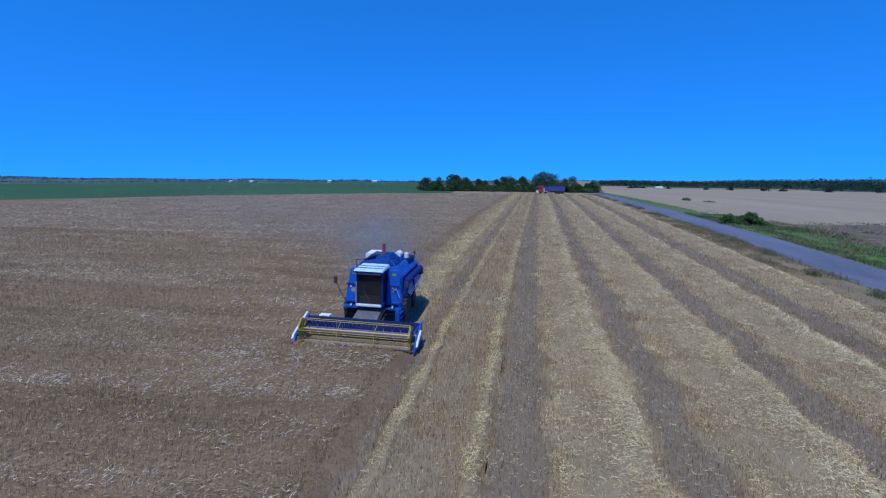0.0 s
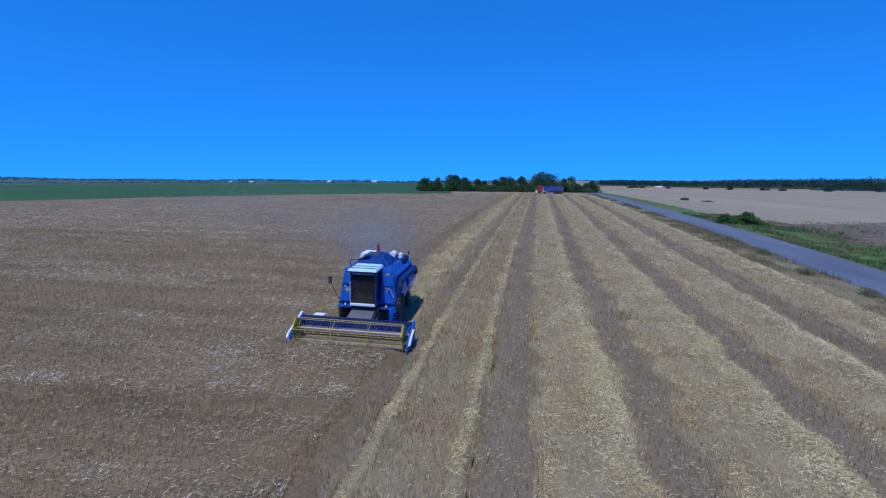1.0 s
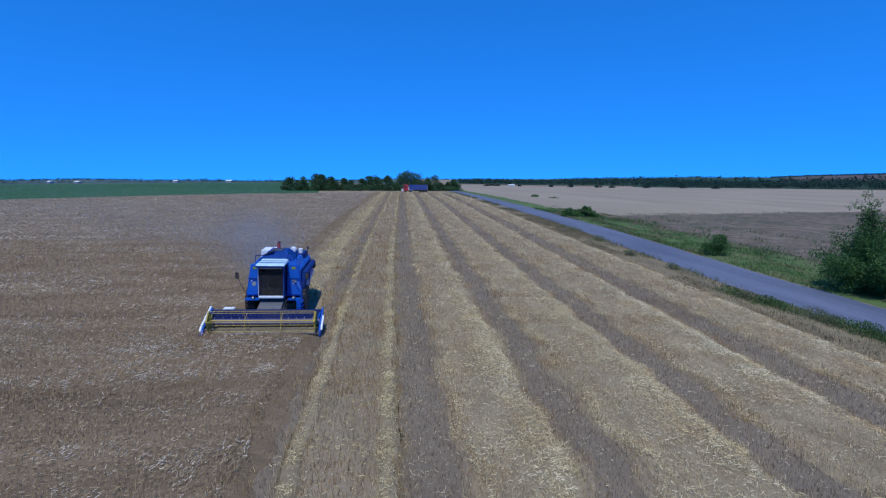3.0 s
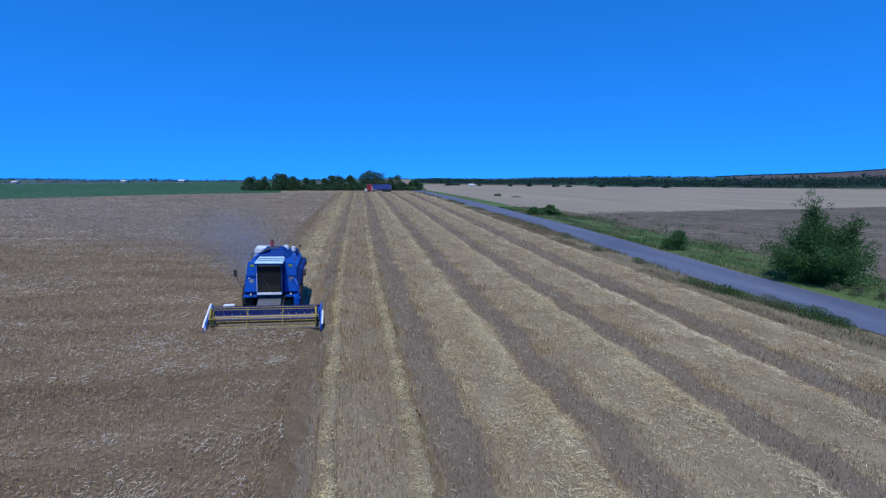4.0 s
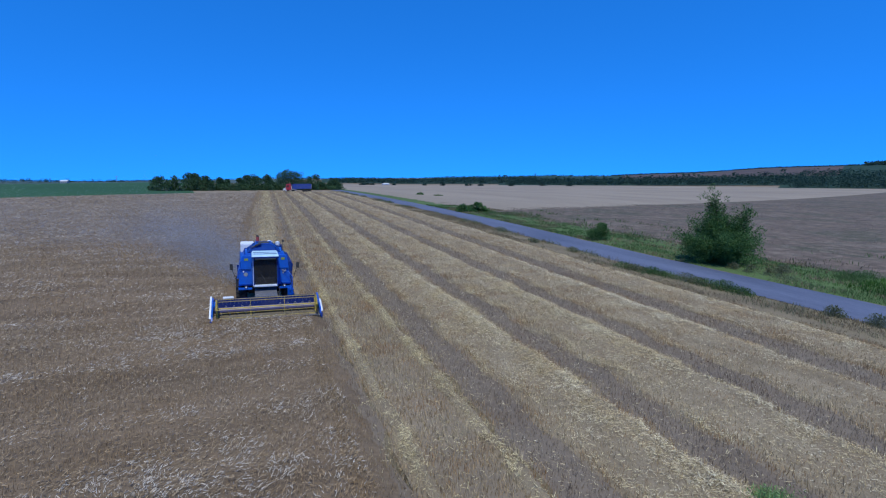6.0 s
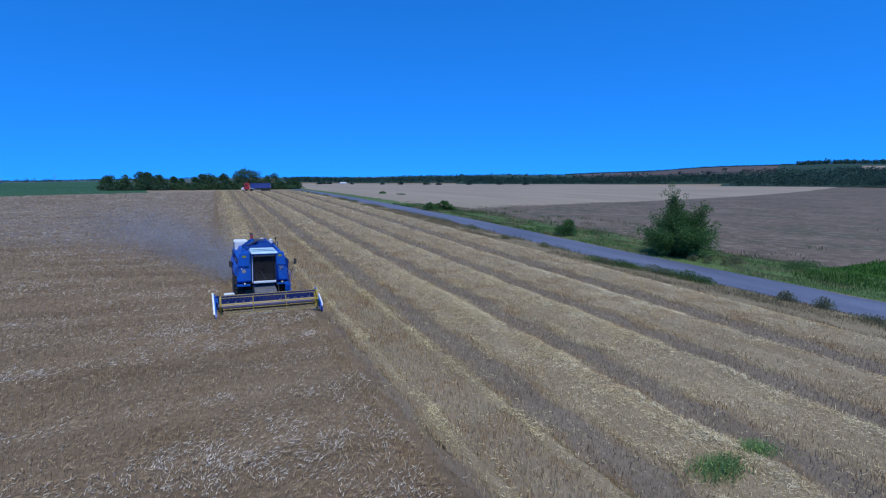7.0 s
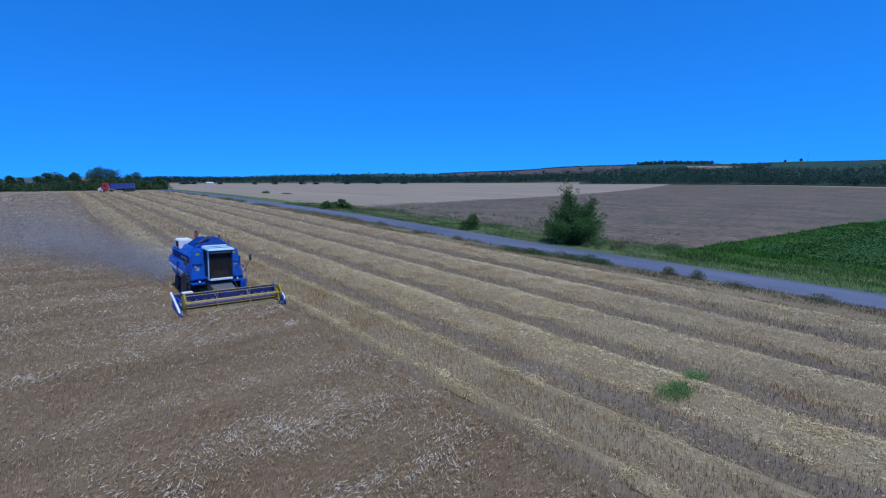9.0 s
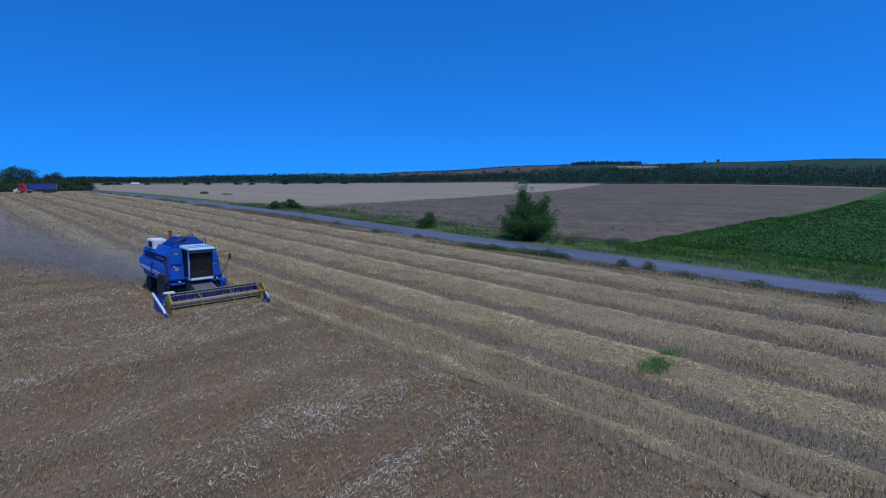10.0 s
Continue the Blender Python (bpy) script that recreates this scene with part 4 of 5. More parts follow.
    part("rail", rods((0.02, (0.6, 3.4, 3.2), (0.7, 3.4, 3.62), (1.05, 3.9, 3.6), (1.05, 3.9, 3.2))), M_NAVY, c)
    auger = part("unloading_auger", lathe([(3.6, 0.05), (3.62, 0.18), (7.5, 0.18), (7.55, 0.12)], (1.5, 0, 2.38), "y", 20), M_NAVY, c, "dark blue folded unloading auger tube", smooth=True)
    part("spout", rods((0.17, (1.5, 7.5, 2.36), (1.5, 7.75, 2.1)), sides=16), M_DARK, auger, "black rubber spout", smooth=True)
    part("auger_elbow", rods((0.19, (1.5, 3.7, 2.38), (1.42, 3.5, 1.7), (1.3, 3.5, 1.5)), sides=16), M_NAVY, auger, smooth=True)
    # ladder and hand rails
    ladder = part("ladder", boxes((1.42, 1.48, 2.15, 2.25, 0.55, 1.3), (1.42, 1.48, 2.75, 2.85, 0.55, 1.3), *[(1.36, 1.6, 2.2, 2.8, 0.6 + 0.24 * k, 0.64 + 0.24 * k) for k in range(3)], bevel=0.008), M_BLUE, c, "blue access ladder with three steps")
    part("hand_rail", rods((0.018, (1.5, 2.15, 0.7), (1.52, 2.2, 1.9), (1.3, 2.5, 2.2), (1.1, 2.8, 2.1)), (0.018, (1.5, 2.8, 0.7), (1.52, 2.75, 1.7), (1.3, 2.85, 1.9))), M_BLUE, ladder)
    part("step_guard", boxes((1.25, 1.45, 2.35, 2.6, 0.6, 1.2), bevel=0.02), M_BLUE, c)
    # feeder house
    feeder = part("feeder_house", loft([(-0.62, 1.05, 0.35), (0.62, 1.05, 0.35), (0.62, 1.05, 0.92), (-0.62, 1.05, 0.92)], [(-0.6, 2.9, 0.85), (0.6, 2.9, 0.85), (0.6, 2.9, 1.42), (-0.6, 2.9, 1.42)], 0.02), M_FEEDER, c, "worn grey steel feeder housing")
    part("feeder_rib", boxes((-0.5, -0.4, 1.3, 1.36, 0.98, 1.04), (0.4, 0.5, 1.3, 1.36, 0.98, 1.04), (-0.55, 0.55, 1.5, 1.56, 1.02, 1.08), bevel=0.005), M_STEEL, feeder)
    part("hydraulic_hose", rods((0.02, (0.7, 1.2, 0.9), (0.75, 1.7, 1.15), (0.78, 2.4, 1.3)), (0.05, (0.68, 1.2, 0.5), (0.7, 2.6, 0.9))), M_DARK, feeder)
    # header
    part("header_back", prism([(0.95, 0.25), (1.08, 0.25), (1.12, 1.0), (1.02, 1.02), (0.95, 0.6)], -2.75, 2.75, "x", 0.01), M_HEADERSHADE, c, "blue header back wall darkened for the shade inside")
    part("header_beam", boxes((-2.77, 2.77, 1.08, 1.2, 0.9, 1.02), bevel=0.02), M_HEADERSHADE, c)
    part("header_floor", prism([(-0.25, 0.16), (0.98, 0.22), (0.98, 0.27), (-0.25, 0.19)], -2.75, 2.75, "x", 0), M_CROPSIDE, c, "header floor covered with cut crop")
    auger2 = lathe([(-2.7, 0.17), (2.7, 0.17)], (0, 0.62, 0.5), "x", 18)
    table = part("table_auger", auger2, M_AUGER, c, "worn table auger with a violet blue sheen put into its paint", smooth=True)
    for s in (-1, 1):
        flight, last = bmesh.new(), None
        for k in range(110):
            t = k / 109
            ang, x = t * 2 * math.pi * 5 * s, s * (0.6 + 2.05 * t)
            ring = [flight.verts.new((x + dx, 0.62 + r * math.cos(ang), 0.5 + r * math.sin(ang))) for r, dx in ((0.16, 0), (0.27, 0), (0.27, 0.012), (0.16, 0.012))]
            if last:
                for i in range(4):
                    flight.faces.new((last[i], last[(i + 1) % 4], ring[(i + 1) % 4], ring[i]))
            last = ring
        part("flighting", flight, M_STEEL, table)
    part("cutter_bar", boxes((-2.75, 2.75, -0.32, -0.2, 0.14, 0.19), *[(-2.74 + 0.144 * k, -2.70 + 0.144 * k, -0.42, -0.3, 0.15, 0.18) for k in range(39)], bevel=0), M_STEEL, c)
    part("hose_box", boxes((-2.3, -1.75, 1.2, 1.55, 0.95, 1.06), bevel=0.02), M_WHITE, c, "pale drive cover on the header")
    for s in (-1, 1):
        side = part("divider", prism([(-0.75 if s < 0 else -0.5, 0.12), (-0.5 if s < 0 else -0.3, 0.45 if s < 0 else 0.55), (1.2, 1.12), (1.3, 0.95), (1.2, 0.2), (0.2, 0.12)], s * 2.77, s * 2.85, "x", 0.015), M_BLUE, c, "blue crop divider sheet")
        part("divider_rail", prism([(-0.58, 0.4), (-0.4, 0.58), (1.25, 1.2), (1.32, 1.1), (-0.35, 0.44)] if s < 0 else [(-0.36, 0.36), (-0.22, 0.55), (0.6, 0.88), (0.68, 0.78), (-0.2, 0.38)], s * 2.85, s * 2.94, "x", 0.02), M_WHITE, side, "white scuffed divider rail")
        tip = -0.7 if s < 0 else -0.48
        part("divider_point", loft([(s * 2.77, tip, 0.1), (s * 2.91, tip, 0.1), (s * 2.91, tip, 0.34), (s * 2.77, tip, 0.34)], [(s * 2.83, tip - 0.2, 0.1), (s * 2.85, tip - 0.2, 0.1), (s * 2.85, tip - 0.2, 0.13), (s * 2.83, tip - 0.2, 0.13)], 0.01), M_NAVY, side)
    # reel with five bats
    reel_y, reel_z, reach = -0.12, 0.80, 0.53
    reel = part("reel", rods((0.034, (-2.57, reel_y, reel_z), (2.57, reel_y, reel_z)), sides=12), M_REEL, c, "pale yellow pickup reel", smooth=True)
    tips = [(reel_y + reach * math.cos(a), reel_z + reach * math.sin(a)) for a in (0.5 + 2 * math.pi * k / 5 for k in range(5))]
    for y, z in tips:
        bat = part("bat", rods((0.015, (-2.57, y, z), (2.57, y, z))), M_REEL, reel)
        tagged(part("tines", rods(*[(0.005, (-2.5 + 0.2 * k, y, z), (-2.5 + 0.2 * k, y + 0.03, z - 0.16)) for k in range(26)], sides=4), M_STEEL, bat), kind="stuff")
    for x in (-2.55, -0.88, 0.88, 2.55):
        runs = [(0.011 if abs(x) < 2 else 0.022, (x, reel_y, reel_z), (x, y, z)) for y, z in tips]
        if abs(x) > 2:
            runs += [(0.014, (x, *tips[k]), (x, *tips[(k + 1) % 5])) for k in range(5)]
        part("spider", rods(*runs), M_REEL, reel)
    for s in (-1, 1):
        part("end_plate", prism([(reel_y + (y - reel_y) * 0.97, reel_z + (z - reel_z) * 0.97) for y, z in tips], s * 2.585, s * 2.61, "x", 0), M_YELLOW, reel, "yellow reel end plate")
        part("reel_arm", boxes((s * 2.67, s * 2.73, -0.05, 1.1, 0.86, 0.94), bevel=0.01), M_BLUE, c)
    return c


combine_harvester(Matrix.Translation((-6.95, 15.35, ground_z(-6.95, 15.35))) @ FIELD.to_3x3().to_4x4())


# ---- the truck at the far end of the field ----
def articulated_truck(m):
    t = thing("articulated_truck", m, "red lorry with a blue trailer waiting at the field end", "truck")
    cab = part("cab", prism([(-5.75, 0.75), (-5.8, 2.0), (-5.55, 3.2), (-4.0, 3.35), (-3.75, 3.0), (-3.75, 0.75)], -1.2, 1.2, "y", 0.06), M_RED, t, "red lorry cab")
    part("windscreen", prism([(-5.83, 2.0), (-5.79, 2.0), (-5.62, 2.8), (-5.66, 2.8)], -1.0, 1.0, "y", 0), M_DARK, cab, "dark windscreen")
    for s in (-1, 1):
        part("side_window", boxes((-5.5, -4.7, s * 1.19, s * 1.215, 2.0, 2.65), bevel=0), M_DARK, cab)
    part("bumper", boxes((-5.95, -5.7, -1.2, 1.2, 0.45, 0.95), bevel=0.05), M_WHITE, cab, "pale front bumper")
    part("chassis", boxes((-5.6, 4.1, -0.45, 0.45, 0.7, 0.95), bevel=0.02), M_DARK, t)
    trailer = part("trailer_body", boxes((-3.3, 4.2, -1.25, 1.25, 1.15, 3.1), bevel=0.06), M_TRUCKBLUE, t, "blue high-sided trailer body")
    part("trailer_rib", boxes(*[(-3.2 + 0.9 * k, -3.1 + 0.9 * k, s * 1.25, s * 1.31, 1.15, 3.1) for k in range(9) for s in (-1, 1)], (-3.3, 4.25, -1.3, 1.3, 3.08, 3.18), bevel=0.01), M_TRUCKBLUE, trailer)
    part("tail_frame", boxes((4.2, 4.35, -1.2, 1.2, 1.0, 3.0), bevel=0.02), M_STEEL, t, "pale tail frame")
    part("tank", boxes((-2.6, -1.6, -1.1, -0.5, 0.55, 1.1), bevel=0.08), M_STEEL, t)
    for x in (-5.0, -2.9, 1.3, 2.5, 3.7):
        for s in (-1, 1):
            ob = part("wheel", lathe([(-0.15, 0.3), (-0.15, 0.46), (-0.1, 0.5), (0.1, 0.5), (0.15, 0.46), (0.15, 0.3)], (x, s * 1.05, 0.5), "y", 20), M_RUBBER, t, smooth=True)
            part("rim", lathe([(-0.12, 0.3), (-0.05, 0.1), (0.05, 0.1), (0.12, 0.3)], (x, s * 1.05, 0.5), "y", 16), M_STEEL, ob)
    return t


articulated_truck(Matrix.Translation((14.6, 203, ground_z(14.6, 203))) @ pose(0, 0, 0, 0, 0, 2))


def van(m):
    v = thing("white_van", m, "white van parked behind the red lorry", "van")
    part("body", prism([(-2.4, 0.4), (-2.4, 1.1), (-1.7, 1.3), (-1.1, 2.1), (2.3, 2.2), (2.4, 0.4)], -0.9, 0.9, "y", 0.08), M_WHITE, v)
    part("side_window", boxes((-1.2, -0.3, -0.92, 0.92, 1.35, 1.85), bevel=0.01), M_DARK, v)
    for x in (-1.5, 1.5):
        for s in (-1, 1):
            part("wheel", lathe([(-0.1, 0.05), (-0.1, 0.32), (0.1, 0.32), (0.1, 0.05)], (x, s * 0.85, 0.33), "y", 16), M_RUBBER, v)


van(Matrix.Translation((10.6, 208, ground_z(10.6, 208))) @ pose(0, 0, 0, 0, 0, -8))


# ---- trees and bushes ----
def foliage(rng, clumps, leaves, size, flat=0.7):
    """Leaves gathered in clumps: clumps is (x, y, z, radius) rows."""
    clumps = np.asarray(clumps)
    share = clumps[:, 3] ** 2 / (clumps[:, 3] ** 2).sum()
    pick = rng.choice(len(clumps), size=leaves, p=share)
    way = unit(rng.normal(size=(leaves, 3)))
    depth = rng.uniform(0.45, 1.08, (leaves, 1)) ** 0.6
    centre = clumps[pick, :3] + way * depth * clumps[pick, 3:4] * np.array([1, 1, flat])
    tilt = unit(way + 0.9 * rng.normal(size=(leaves, 3)))
    return blades(rng, centre, tilt, size * rng.uniform(0.6, 1.4, leaves), size * 0.62 * rng.uniform(0.6, 1.3, leaves))


def trunk_bm(rng, height, radius, limbs, spread):
    bm = bmesh.new()

    def limb(p, q, r0, r1):
        p, q = Vector(p), Vector(q)
        m = Matrix.Translation((p + q) / 2) @ (q - p).to_track_quat("Z", "Y").to_matrix().to_4x4()
        bmesh.ops.create_cone(bm, cap_ends=True, segments=7, radius1=r0, radius2=r1, depth=(q - p).length, matrix=m)
    mid = (rng.normal() * 0.05 * height, rng.normal() * 0.05 * height, height * 0.45)
    limb((0, 0, -0.15), mid, radius, radius * 0.65)
    limb(mid, (mid[0] + rng.normal() * 0.08 * height, mid[1], height * 0.85), radius * 0.65, radius * 0.15)
    for k in range(limbs):
        t = 2 * math.pi * (k + rng.random() * 0.6) / limbs
        z = height * rng.uniform(0.18, 0.5)
        f = z / (height * 0.45)
        s = (mid[0] * min(f, 1), mid[1] * min(f, 1), z)
        limb(s, (s[0] + spread * math.cos(t) * 0.75, s[1] + spread * math.sin(t) * 0.75, z + height * rng.uniform(0.15, 0.35)), radius * 0.4, radius * 0.08)
    return bm


def tree(name, x, y, height, spread, leaves, size, mat, label, category, group, seed, low=0.3, stems=5, narrow_top=False):
    rng = np.random.default_rng(seed)
    ob = thing(name, Matrix.Translation((x, y, ground_z(x, y))), label, category, group)
    part("trunk", trunk_bm(rng, height, 0.035 * height if low > 0.2 else 0.02 * height, stems, spread), M_BARK, ob)
    clumps = []
    for k in range(26):
        t, f = rng.uniform(0, 6.283), rng.random()
        z = height * (low + (0.97 - low) * f)
        wide = spread * (math.sin(math.pi * min(1, 0.25 + 0.72 * f)) if not narrow_top else (1 - 0.72 * f))
        d = wide * math.sqrt(rng.random()) * 0.85
        clumps.append((d * math.cos(t), d * math.sin(t), z, (0.16 + 0.15 * rng.random()) * min(height, 1.6 * spread)))
        clumps[-1] = (*clumps[-1][:2], max(clumps[-1][2] - clumps[-1][3] * 0.5, clumps[-1][3] * 0.6), clumps[-1][3])
    quads("crown", foliage(rng, clumps, leaves, size), mat, ob)
    return ob


def willow(x, y, shoots, leaves, size, label, seed):
    """A bush of many shoots that fan out from one foot; shoots: (lean x, lean y, height)."""
    rng = np.random.default_rng(seed)
    ob = thing("willow_bush", Matrix.Translation((x, y, ground_z(x, y))), label, "bush", "roadside bushes")
    bark, clumps = bmesh.new(), []
    for lx, ly, h in shoots:
        points = [Vector((lx * f ** 1.3 + rng.normal() * 0.1, ly * f ** 1.3 + rng.normal() * 0.1, h * f - 0.1)) for f in (0, 0.3, 0.6, 0.92)]
        for i, (p, q) in enumerate(zip(points, points[1:])):
            m = Matrix.Translation((p + q) / 2) @ (q - p).to_track_quat("Z", "Y").to_matrix().to_4x4()
            bmesh.ops.create_cone(bark, cap_ends=True, segments=6, radius1=0.07 - 0.018 * i, radius2=0.052 - 0.018 * i, depth=(q - p).length, matrix=m)
        for f in np.linspace(0.14, 1.0, 9):
            for k in range(2):
                r = (1.0 - 0.62 * f) * rng.uniform(0.75, 1.25)
                clumps.append((lx * f ** 1.3 + rng.normal() * 0.28, ly * f ** 1.3 + rng.normal() * 0.28, max(h * f - 0.1, r * 0.6) + rng.normal() * 0.12, r))
    for k in range(64):
        t, d = rng.uniform(0, 6.283), 3.3 * math.sqrt(rng.uniform(0.02, 1))
        clumps.append((d * math.cos(t), d * math.sin(t), rng.uniform(0.6, 5.6 - 1.0 * d), rng.uniform(0.7, 1.1)))
    part("trunk", bark, M_BARK, ob)
    quads("crown", foliage(rng, clumps, leaves, size, 1.0), M_LEAF, ob)


fan = random.Random(8)
FAN = [(1.6 * fan.uniform(0.8, 1.2) * math.cos(a), 1.6 * fan.uniform(0.8, 1.2) * math.sin(a), fan.uniform(4.4, 5.8)) for a in (0.9 * k for k in range(7))]
FAN += [(3.7 * fan.uniform(0.85, 1.1) * math.cos(a), 3.7 * fan.uniform(0.85, 1.1) * math.sin(a), fan.uniform(2.2, 3.7)) for a in (0.42 * k for k in range(15))]
FAN += [(-0.6, 0.9, 7.7), (-0.2, 0.6, 7.1), (-1.0, 1.0, 6.9), (-0.3, 1.2, 7.2), (0.1, 0.2, 6.4), (1.6, -2.0, 5.7), (1.9, -1.6, 5.3), (1.3, -2.3, 5.2), (1.0, -1.2, 5.6), (-1.7, 2.2, 4.8)]
willow(37.3, 23.9, FAN, 95000, 0.125, "large feathery green willow bush beside the road", 11)
tree("round_bush", 36.3, 41.2, 2.4, 1.5, 6000, 0.12, M_LEAF, "small round dark green bush beside the road", "bush", "roadside bushes", 13, low=0.08, stems=6)
tree("low_bush", 40.2, 88.0, 2.1, 3.3, 3800, 0.25, M_LEAF, "low spreading dark green bush on the verge", "bush", "roadside bushes", 14, low=0.06, stems=6)
tree("low_bush", 37.3, 88.5, 1.7, 2.4, 2200, 0.25, M_LEAF, "low spreading dark green bush on the verge", "bush", "roadside bushes", 15, low=0.06, stems=6)
for k, (bx, by, tall) in enumerate(((35.7, 19.1, 0.9), (36.3, 17.8, 0.7), (37.3, 17.3, 0.9), (38.6, 18.2, 0.8), (35.6, 20.8, 0.8), (39.9, 18.8, 0.7))):
    tree("low_shrub", bx, by, tall, 0.9, 900, 0.07, M_DRYGREEN, "pale grey green shrub at the foot of the willow bush", "shrub", "low shrubs", 500 + k, low=0.05)
tree("field_shrub", 56.0, 172, 1.4, 2.0, 700, 0.3, M_LEAF, "small shrub standing in the pale field", "bush", "field shrubs", 16, low=0.1)
tree("field_shrub", 60.0, 163, 0.9, 2.6, 600, 0.3, M_LEAF, "small shrub standing in the pale field", "bush", "field shrubs", 17, low=0.1)

belt_rng = random.Random(4)
for k in range(21):
    f = k / 20
    x, y = -34 + 71 * f, 190 + 60 * f + belt_rng.uniform(-4, 4)
    tall = (5.6, 6.2, 6.6, 6.4, 6.0, 4.8, 4.4, 4.8, 6.6, 7.2, 7.0, 4.2, 7.8, 9.4, 8.8, 8.0, 6.4, 7.4, 4.2, 4.4, 5.8)[k] * belt_rng.uniform(0.95, 1.08)
    tree("belt_tree", x + belt_rng.uniform(-1, 1), y, tall, tall * 0.5, 2200, 0.4, M_BELTLEAF, "dark green broad-leaved tree in the shelter belt", "tree", "shelter belt", 200 + k, low=0.1)
for k in range(34):
    f = k / 33
    x, y = -36 + 75 * f, 187 + 62 * f + belt_rng.uniform(-3, 2)
    tree("belt_shrub", x, y, belt_rng.uniform(2.4, 3.8), belt_rng.uniform(2.4, 3.4), 750, 0.46, M_BELTLEAF, "dense green shrub under the shelter belt trees", "shrub", "shelter belt shrubs", 300 + k, low=0.03)


def far_woods():
    """Woods and hedges so far off that single trees melt together."""
    rng = np.random.default_rng(91)
    spots = []

    def add(az0, az1, r0, r1, count, tall):
        az, r = np.radians(rng.uniform(az0, az1, count)), rng.uniform(r0, r1, count)
        for a, d in zip(az, r):
            spots.append((d * math.sin(a), 10 + d * math.cos(a), tall * rng.uniform(0.6, 1.25)))
    add(57, 64, 690, 1450, 480, 11)
    add(64, 73, 690, 1250, 600, 10)
    add(73, 105, 690, 1350, 2000, 10)
    add(57, 105, 690, 760, 300, 11)
    add(29, 57, 830, 1280, 1400, 9)
    add(9, 32, 980, 1700, 1300, 9)
    add(40, 62, 2300, 2500, 2200, 5.5)
    add(69, 104, 2400, 2500, 420, 4)
    add(-62, 40, 2300, 2500, 2200, 5.5)
    add(-60, -10, 1100, 1800, 200, 7)
    add(-70, -2, 640, 700, 420, 1.6)
    add(-70, -2, 840, 1010, 900, 2.6)
    add(-62, -2, 1500, 2200, 1400, 4.5)
    add(61.5, 68.5, 2010, 2150, 300, 12)
    add(28, 58, 1000, 1300, 60, 16)
    add(60, 69, 2300, 2480, 150, 6)
    add(64.5, 73, 1300, 1480, 420, 9)
    add(70, 73.5, 1480, 1900, 200, 8)
    per = np.array([6 if math.hypot(s[0], s[1]) > 2000 else (34 if math.hypot(s[0], s[1]) < 870 else 12) if s[0] > 1.5 * s[1] else 26 if s[0] > 0.5 * s[1] and math.hypot(s[0], s[1]) < 960 else 12 for s in spots])
    x, y, tall = (np.repeat(np.array([s[i] for s in spots]), per) for i in range(3))
    z = np.repeat(np.array([ground_z(s[0], s[1]) for s in spots]), per)
    n = len(x)
    way = unit(rng.normal(size=(n, 3)))
    f = rng.uniform(0.6, 1.0, n)
    fine = np.where(x > 1.5 * y, np.where(np.hypot(x, y) < 870, 0.125, 0.22), np.where((x > 0.5 * y) & (np.hypot(x, y) < 960), 0.18, 0.27))
    base = np.stack([x + way[:, 0] * tall * 0.45 * f, y + way[:, 1] * tall * 0.45 * f, z + tall * (0.52 + 0.45 * way[:, 2] * f)], axis=1)
    tagged(quads("far_woods", blades(rng, base, unit(rng.normal(size=(n, 3)) * np.array([1, 1, 0.5])), tall * np.where(np.hypot(x, y) > 2000, 0.46, fine), tall * np.where(np.hypot(x, y) > 2000, 0.38, fine * 0.9), 2.2), M_HAZYLEAF), "dark distant woods and hedgerows below the hills", "woods", kind="stuff")


far_woods()


def farmhouse(x, y, wide, deep, tall, yaw, wall_mat, label):
    h = thing("farm_building", Matrix.Translation((x, y, ground_z(x, y))) @ pose(0, 0, 0, 0, 0, yaw), label, "farm building", "far farm buildings")
    part("wall", boxes((-wide / 2, wide / 2, -deep / 2, deep / 2, -0.5, tall), bevel=0), wall_mat, h)
    part("roof", prism([(-deep / 2 - 0.4, tall), (deep / 2 + 0.4, tall), (0, tall + deep * 0.3)], -wide / 2 - 0.4, wide / 2 + 0.4, "x", 0), M_ROOF, h, "pale low-pitched roof")
    for k in range(3):
        part("window", boxes((-wide * 0.35 + wide * 0.3 * k, -wide * 0.35 + wide * 0.3 * k + wide * 0.1, -deep / 2 - 0.05, -deep / 2 + 0.05, tall * 0.35, tall * 0.7), bevel=0), M_DARK, h)


farmhouse(185, 700, 9, 5, 1.5, 8, M_WHITE, "long white farm building far beyond the fields")
farmhouse(-366, 610, 5.5, 4.5, 2.2, -30, M_WALLSTICKER, "small white farmhouse on the horizon")
farmhouse(-340, 615, 7, 4.5, 2.0, -25, M_WALLSTICKER, "long pale barn on the horizon")
farmhouse(-236, 618, 5, 4.5, 2.2, -10, M_WALLSTICKER, "small white farmhouse on the horizon")
farmhouse(-176, 616, 6.5, 4.5, 2.0, -12, M_WALLSTICKER, "long pale barn on the horizon")


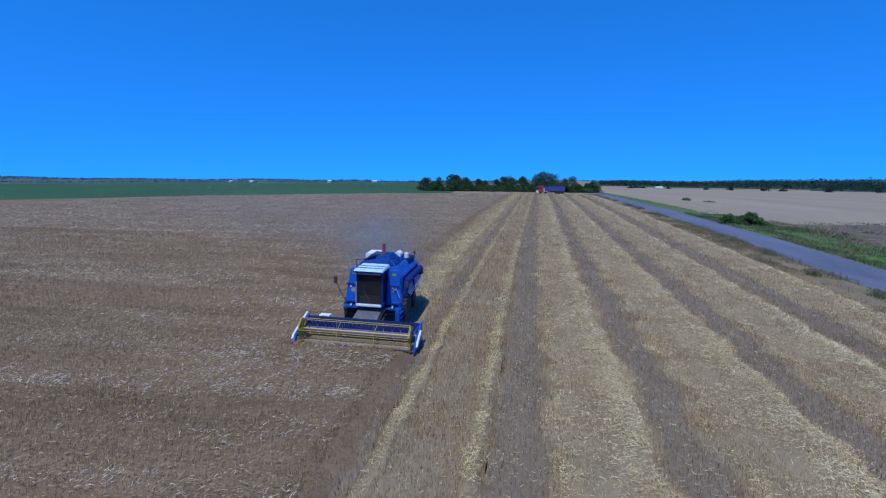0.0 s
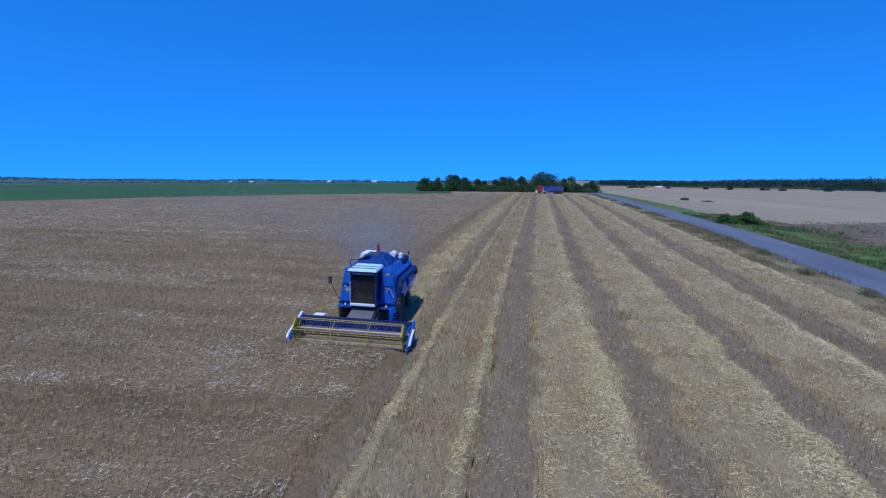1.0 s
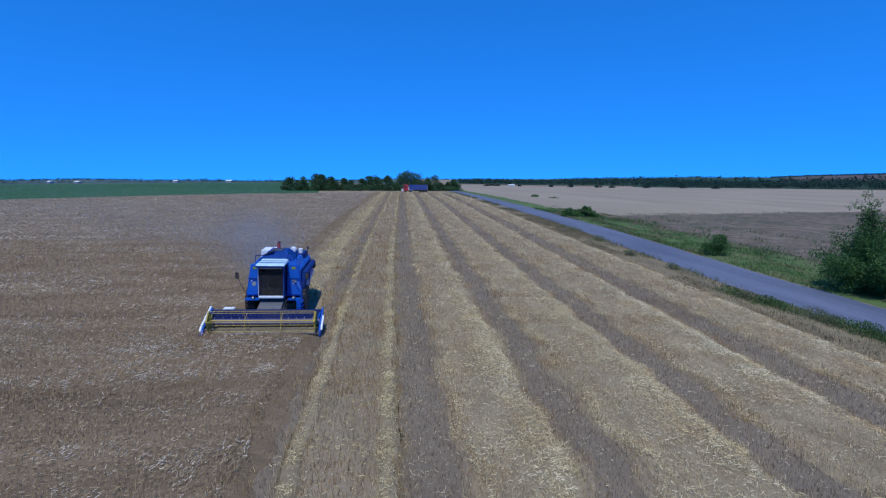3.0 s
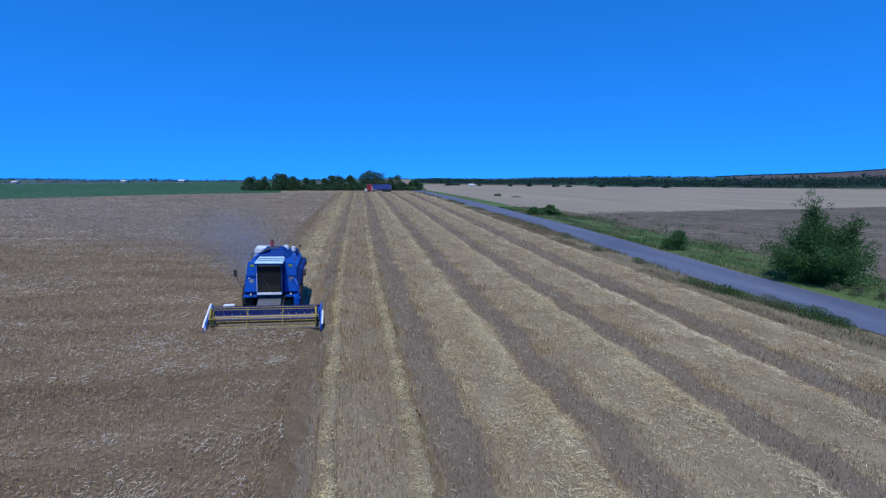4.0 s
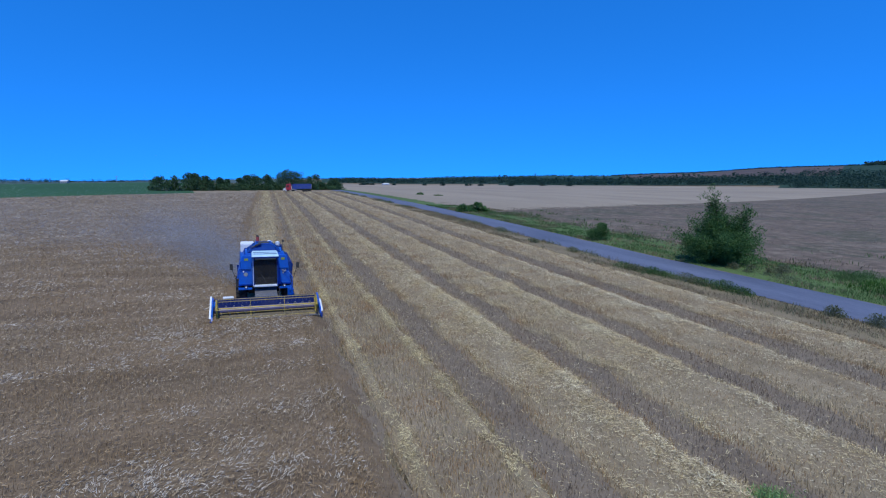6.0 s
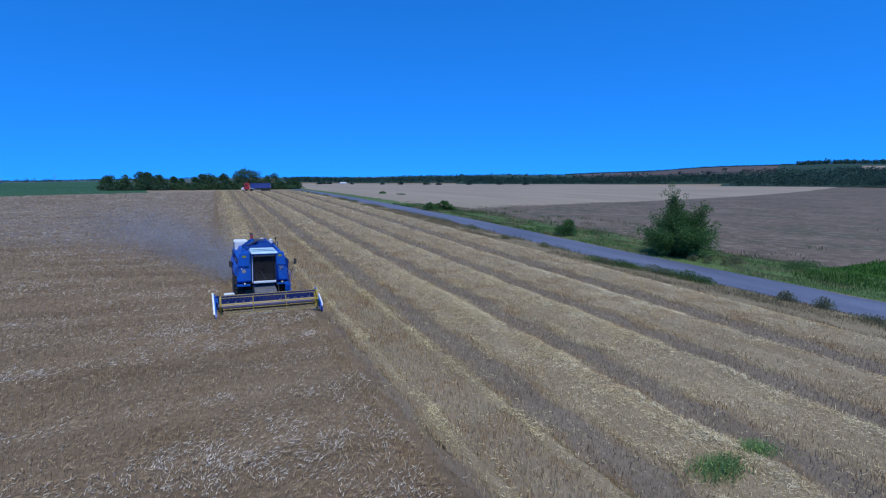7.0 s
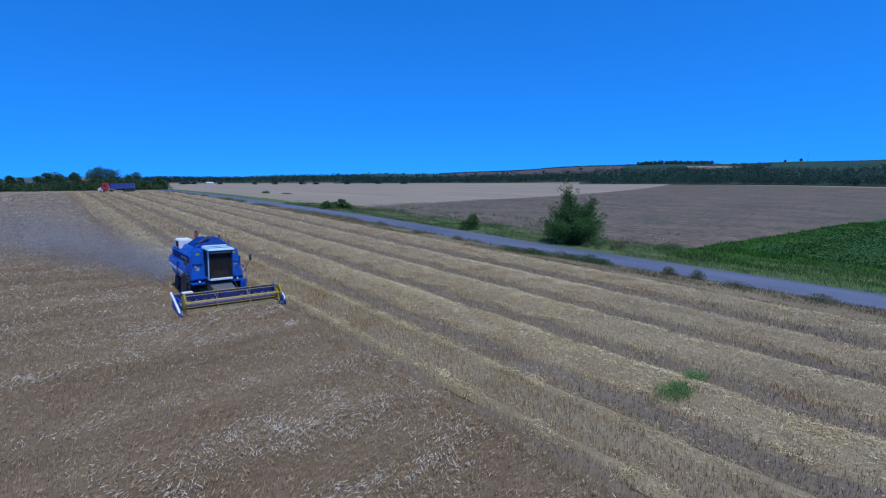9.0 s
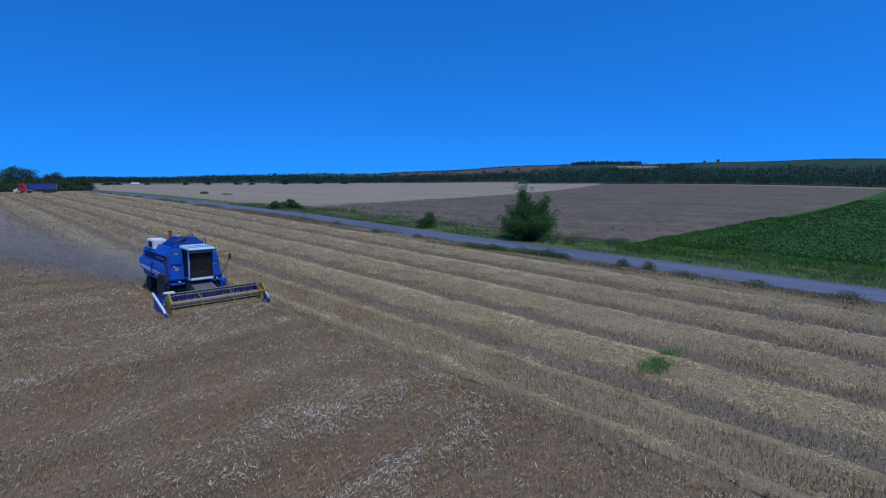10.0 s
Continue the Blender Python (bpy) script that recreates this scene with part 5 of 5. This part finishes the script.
for k, (az, r, tall, spread) in enumerate(((12.3, 560, 2.4, 3.5), (12.8, 640, 3.0, 5.0), (13.5, 640, 2.6, 5.0), (16.0, 660, 2.2, 4.0), (19.5, 690, 3.4, 4.0), (21.6, 700, 6.0, 6.0), (24.5, 720, 4.0, 7.0), (26.0, 720, 3.6, 6.0), (29.5, 740, 6.0, 6.5), (33.0, 760, 7.0, 8.0), (36.0, 760, 5.0, 6.0))):
    tree("hedge_tree", r * math.sin(radians(az)), 10 + r * math.cos(radians(az)), tall, spread, 500, 0.9, M_HAZYLEAF, "dark bushy tree at the far edge of the pale field", "tree", "far hedge trees", 400 + k, low=0.05)


def pole(name, az, r, tall, radius, arms, label, category):
    x, y = r * math.sin(radians(az)), 10 + r * math.cos(radians(az))
    ob = thing(name, Matrix.Translation((x, y, ground_z(x, y))), label, category)
    bm = bmesh.new()
    bmesh.ops.create_cone(bm, cap_ends=True, segments=10, radius1=radius, radius2=radius * 0.5, depth=tall, matrix=Matrix.Translation((0, 0, tall / 2)))
    part("shaft", bm, M_STEEL, ob)
    for z, wide in arms:
        part("cross_arm", boxes((-wide / 2, wide / 2, -radius * 0.5, radius * 0.5, z - radius * 0.5, z + radius * 0.5), bevel=0), M_STEEL, ob)


pole("radio_mast", 76.1, 2350, 38, 0.7, ((30, 3), (36, 2)), "tall thin grey mast on the far hill", "mast")
pole("utility_pole", -12.1, 640, 7.5, 0.28, ((6.6, 2.6),), "grey utility pole standing beside the green field", "pole")
tree("ridge_tree", 2300 * math.sin(radians(75.6)), 10 + 2300 * math.cos(radians(75.6)), 12, 5, 300, 2.2, M_HAZYLEAF, "lone dark tree on the far ridge", "tree", "ridge trees", 431)
tree("ridge_tree", 2300 * math.sin(radians(74.4)), 10 + 2300 * math.cos(radians(74.4)), 8, 4, 300, 2.0, M_HAZYLEAF, "lone dark tree on the far ridge", "tree", "ridge trees", 432)


# ---- dust behind the machine ----
def dust():
    rng = np.random.default_rng(17)
    n = 95000
    f = rng.random(n) ** 1.3
    x = -7.4 - 11.0 * f + rng.normal(size=n) * (0.9 + 2.6 * f)
    y = 24.0 + 34.0 * f + rng.normal(size=n) * (1.2 + 4.0 * f)
    z = near_z(x, y) + np.abs(rng.normal(size=n)) * (0.9 + 1.5 * f) + 0.2
    base = np.stack([x, y, z], axis=1)
    g = rng.random(45000)
    wx, wy = -11 - 48 * g + rng.normal(size=len(g)) * (2 + 6 * g), 34 + 52 * g + rng.normal(size=len(g)) * (3 + 8 * g)
    drift = np.stack([wx, wy, near_z(wx, wy) + np.abs(rng.normal(size=len(g))) * (1.2 + 1.6 * g) + 0.3], axis=1)
    ok = (y > 19) & ~((np.abs(x + 6.6) < 1.9) & (y < 24.6))
    base = np.concatenate([base[ok], drift])
    n = len(base)
    tagged(quads("dust_cloud", blades(rng, base, unit(rng.normal(size=(n, 3))), 0.033 * rng.uniform(0.5, 1.5, n), 0.033), M_DUST), "thin pale dust drifting behind the combine", "dust", kind="stuff")


dust()
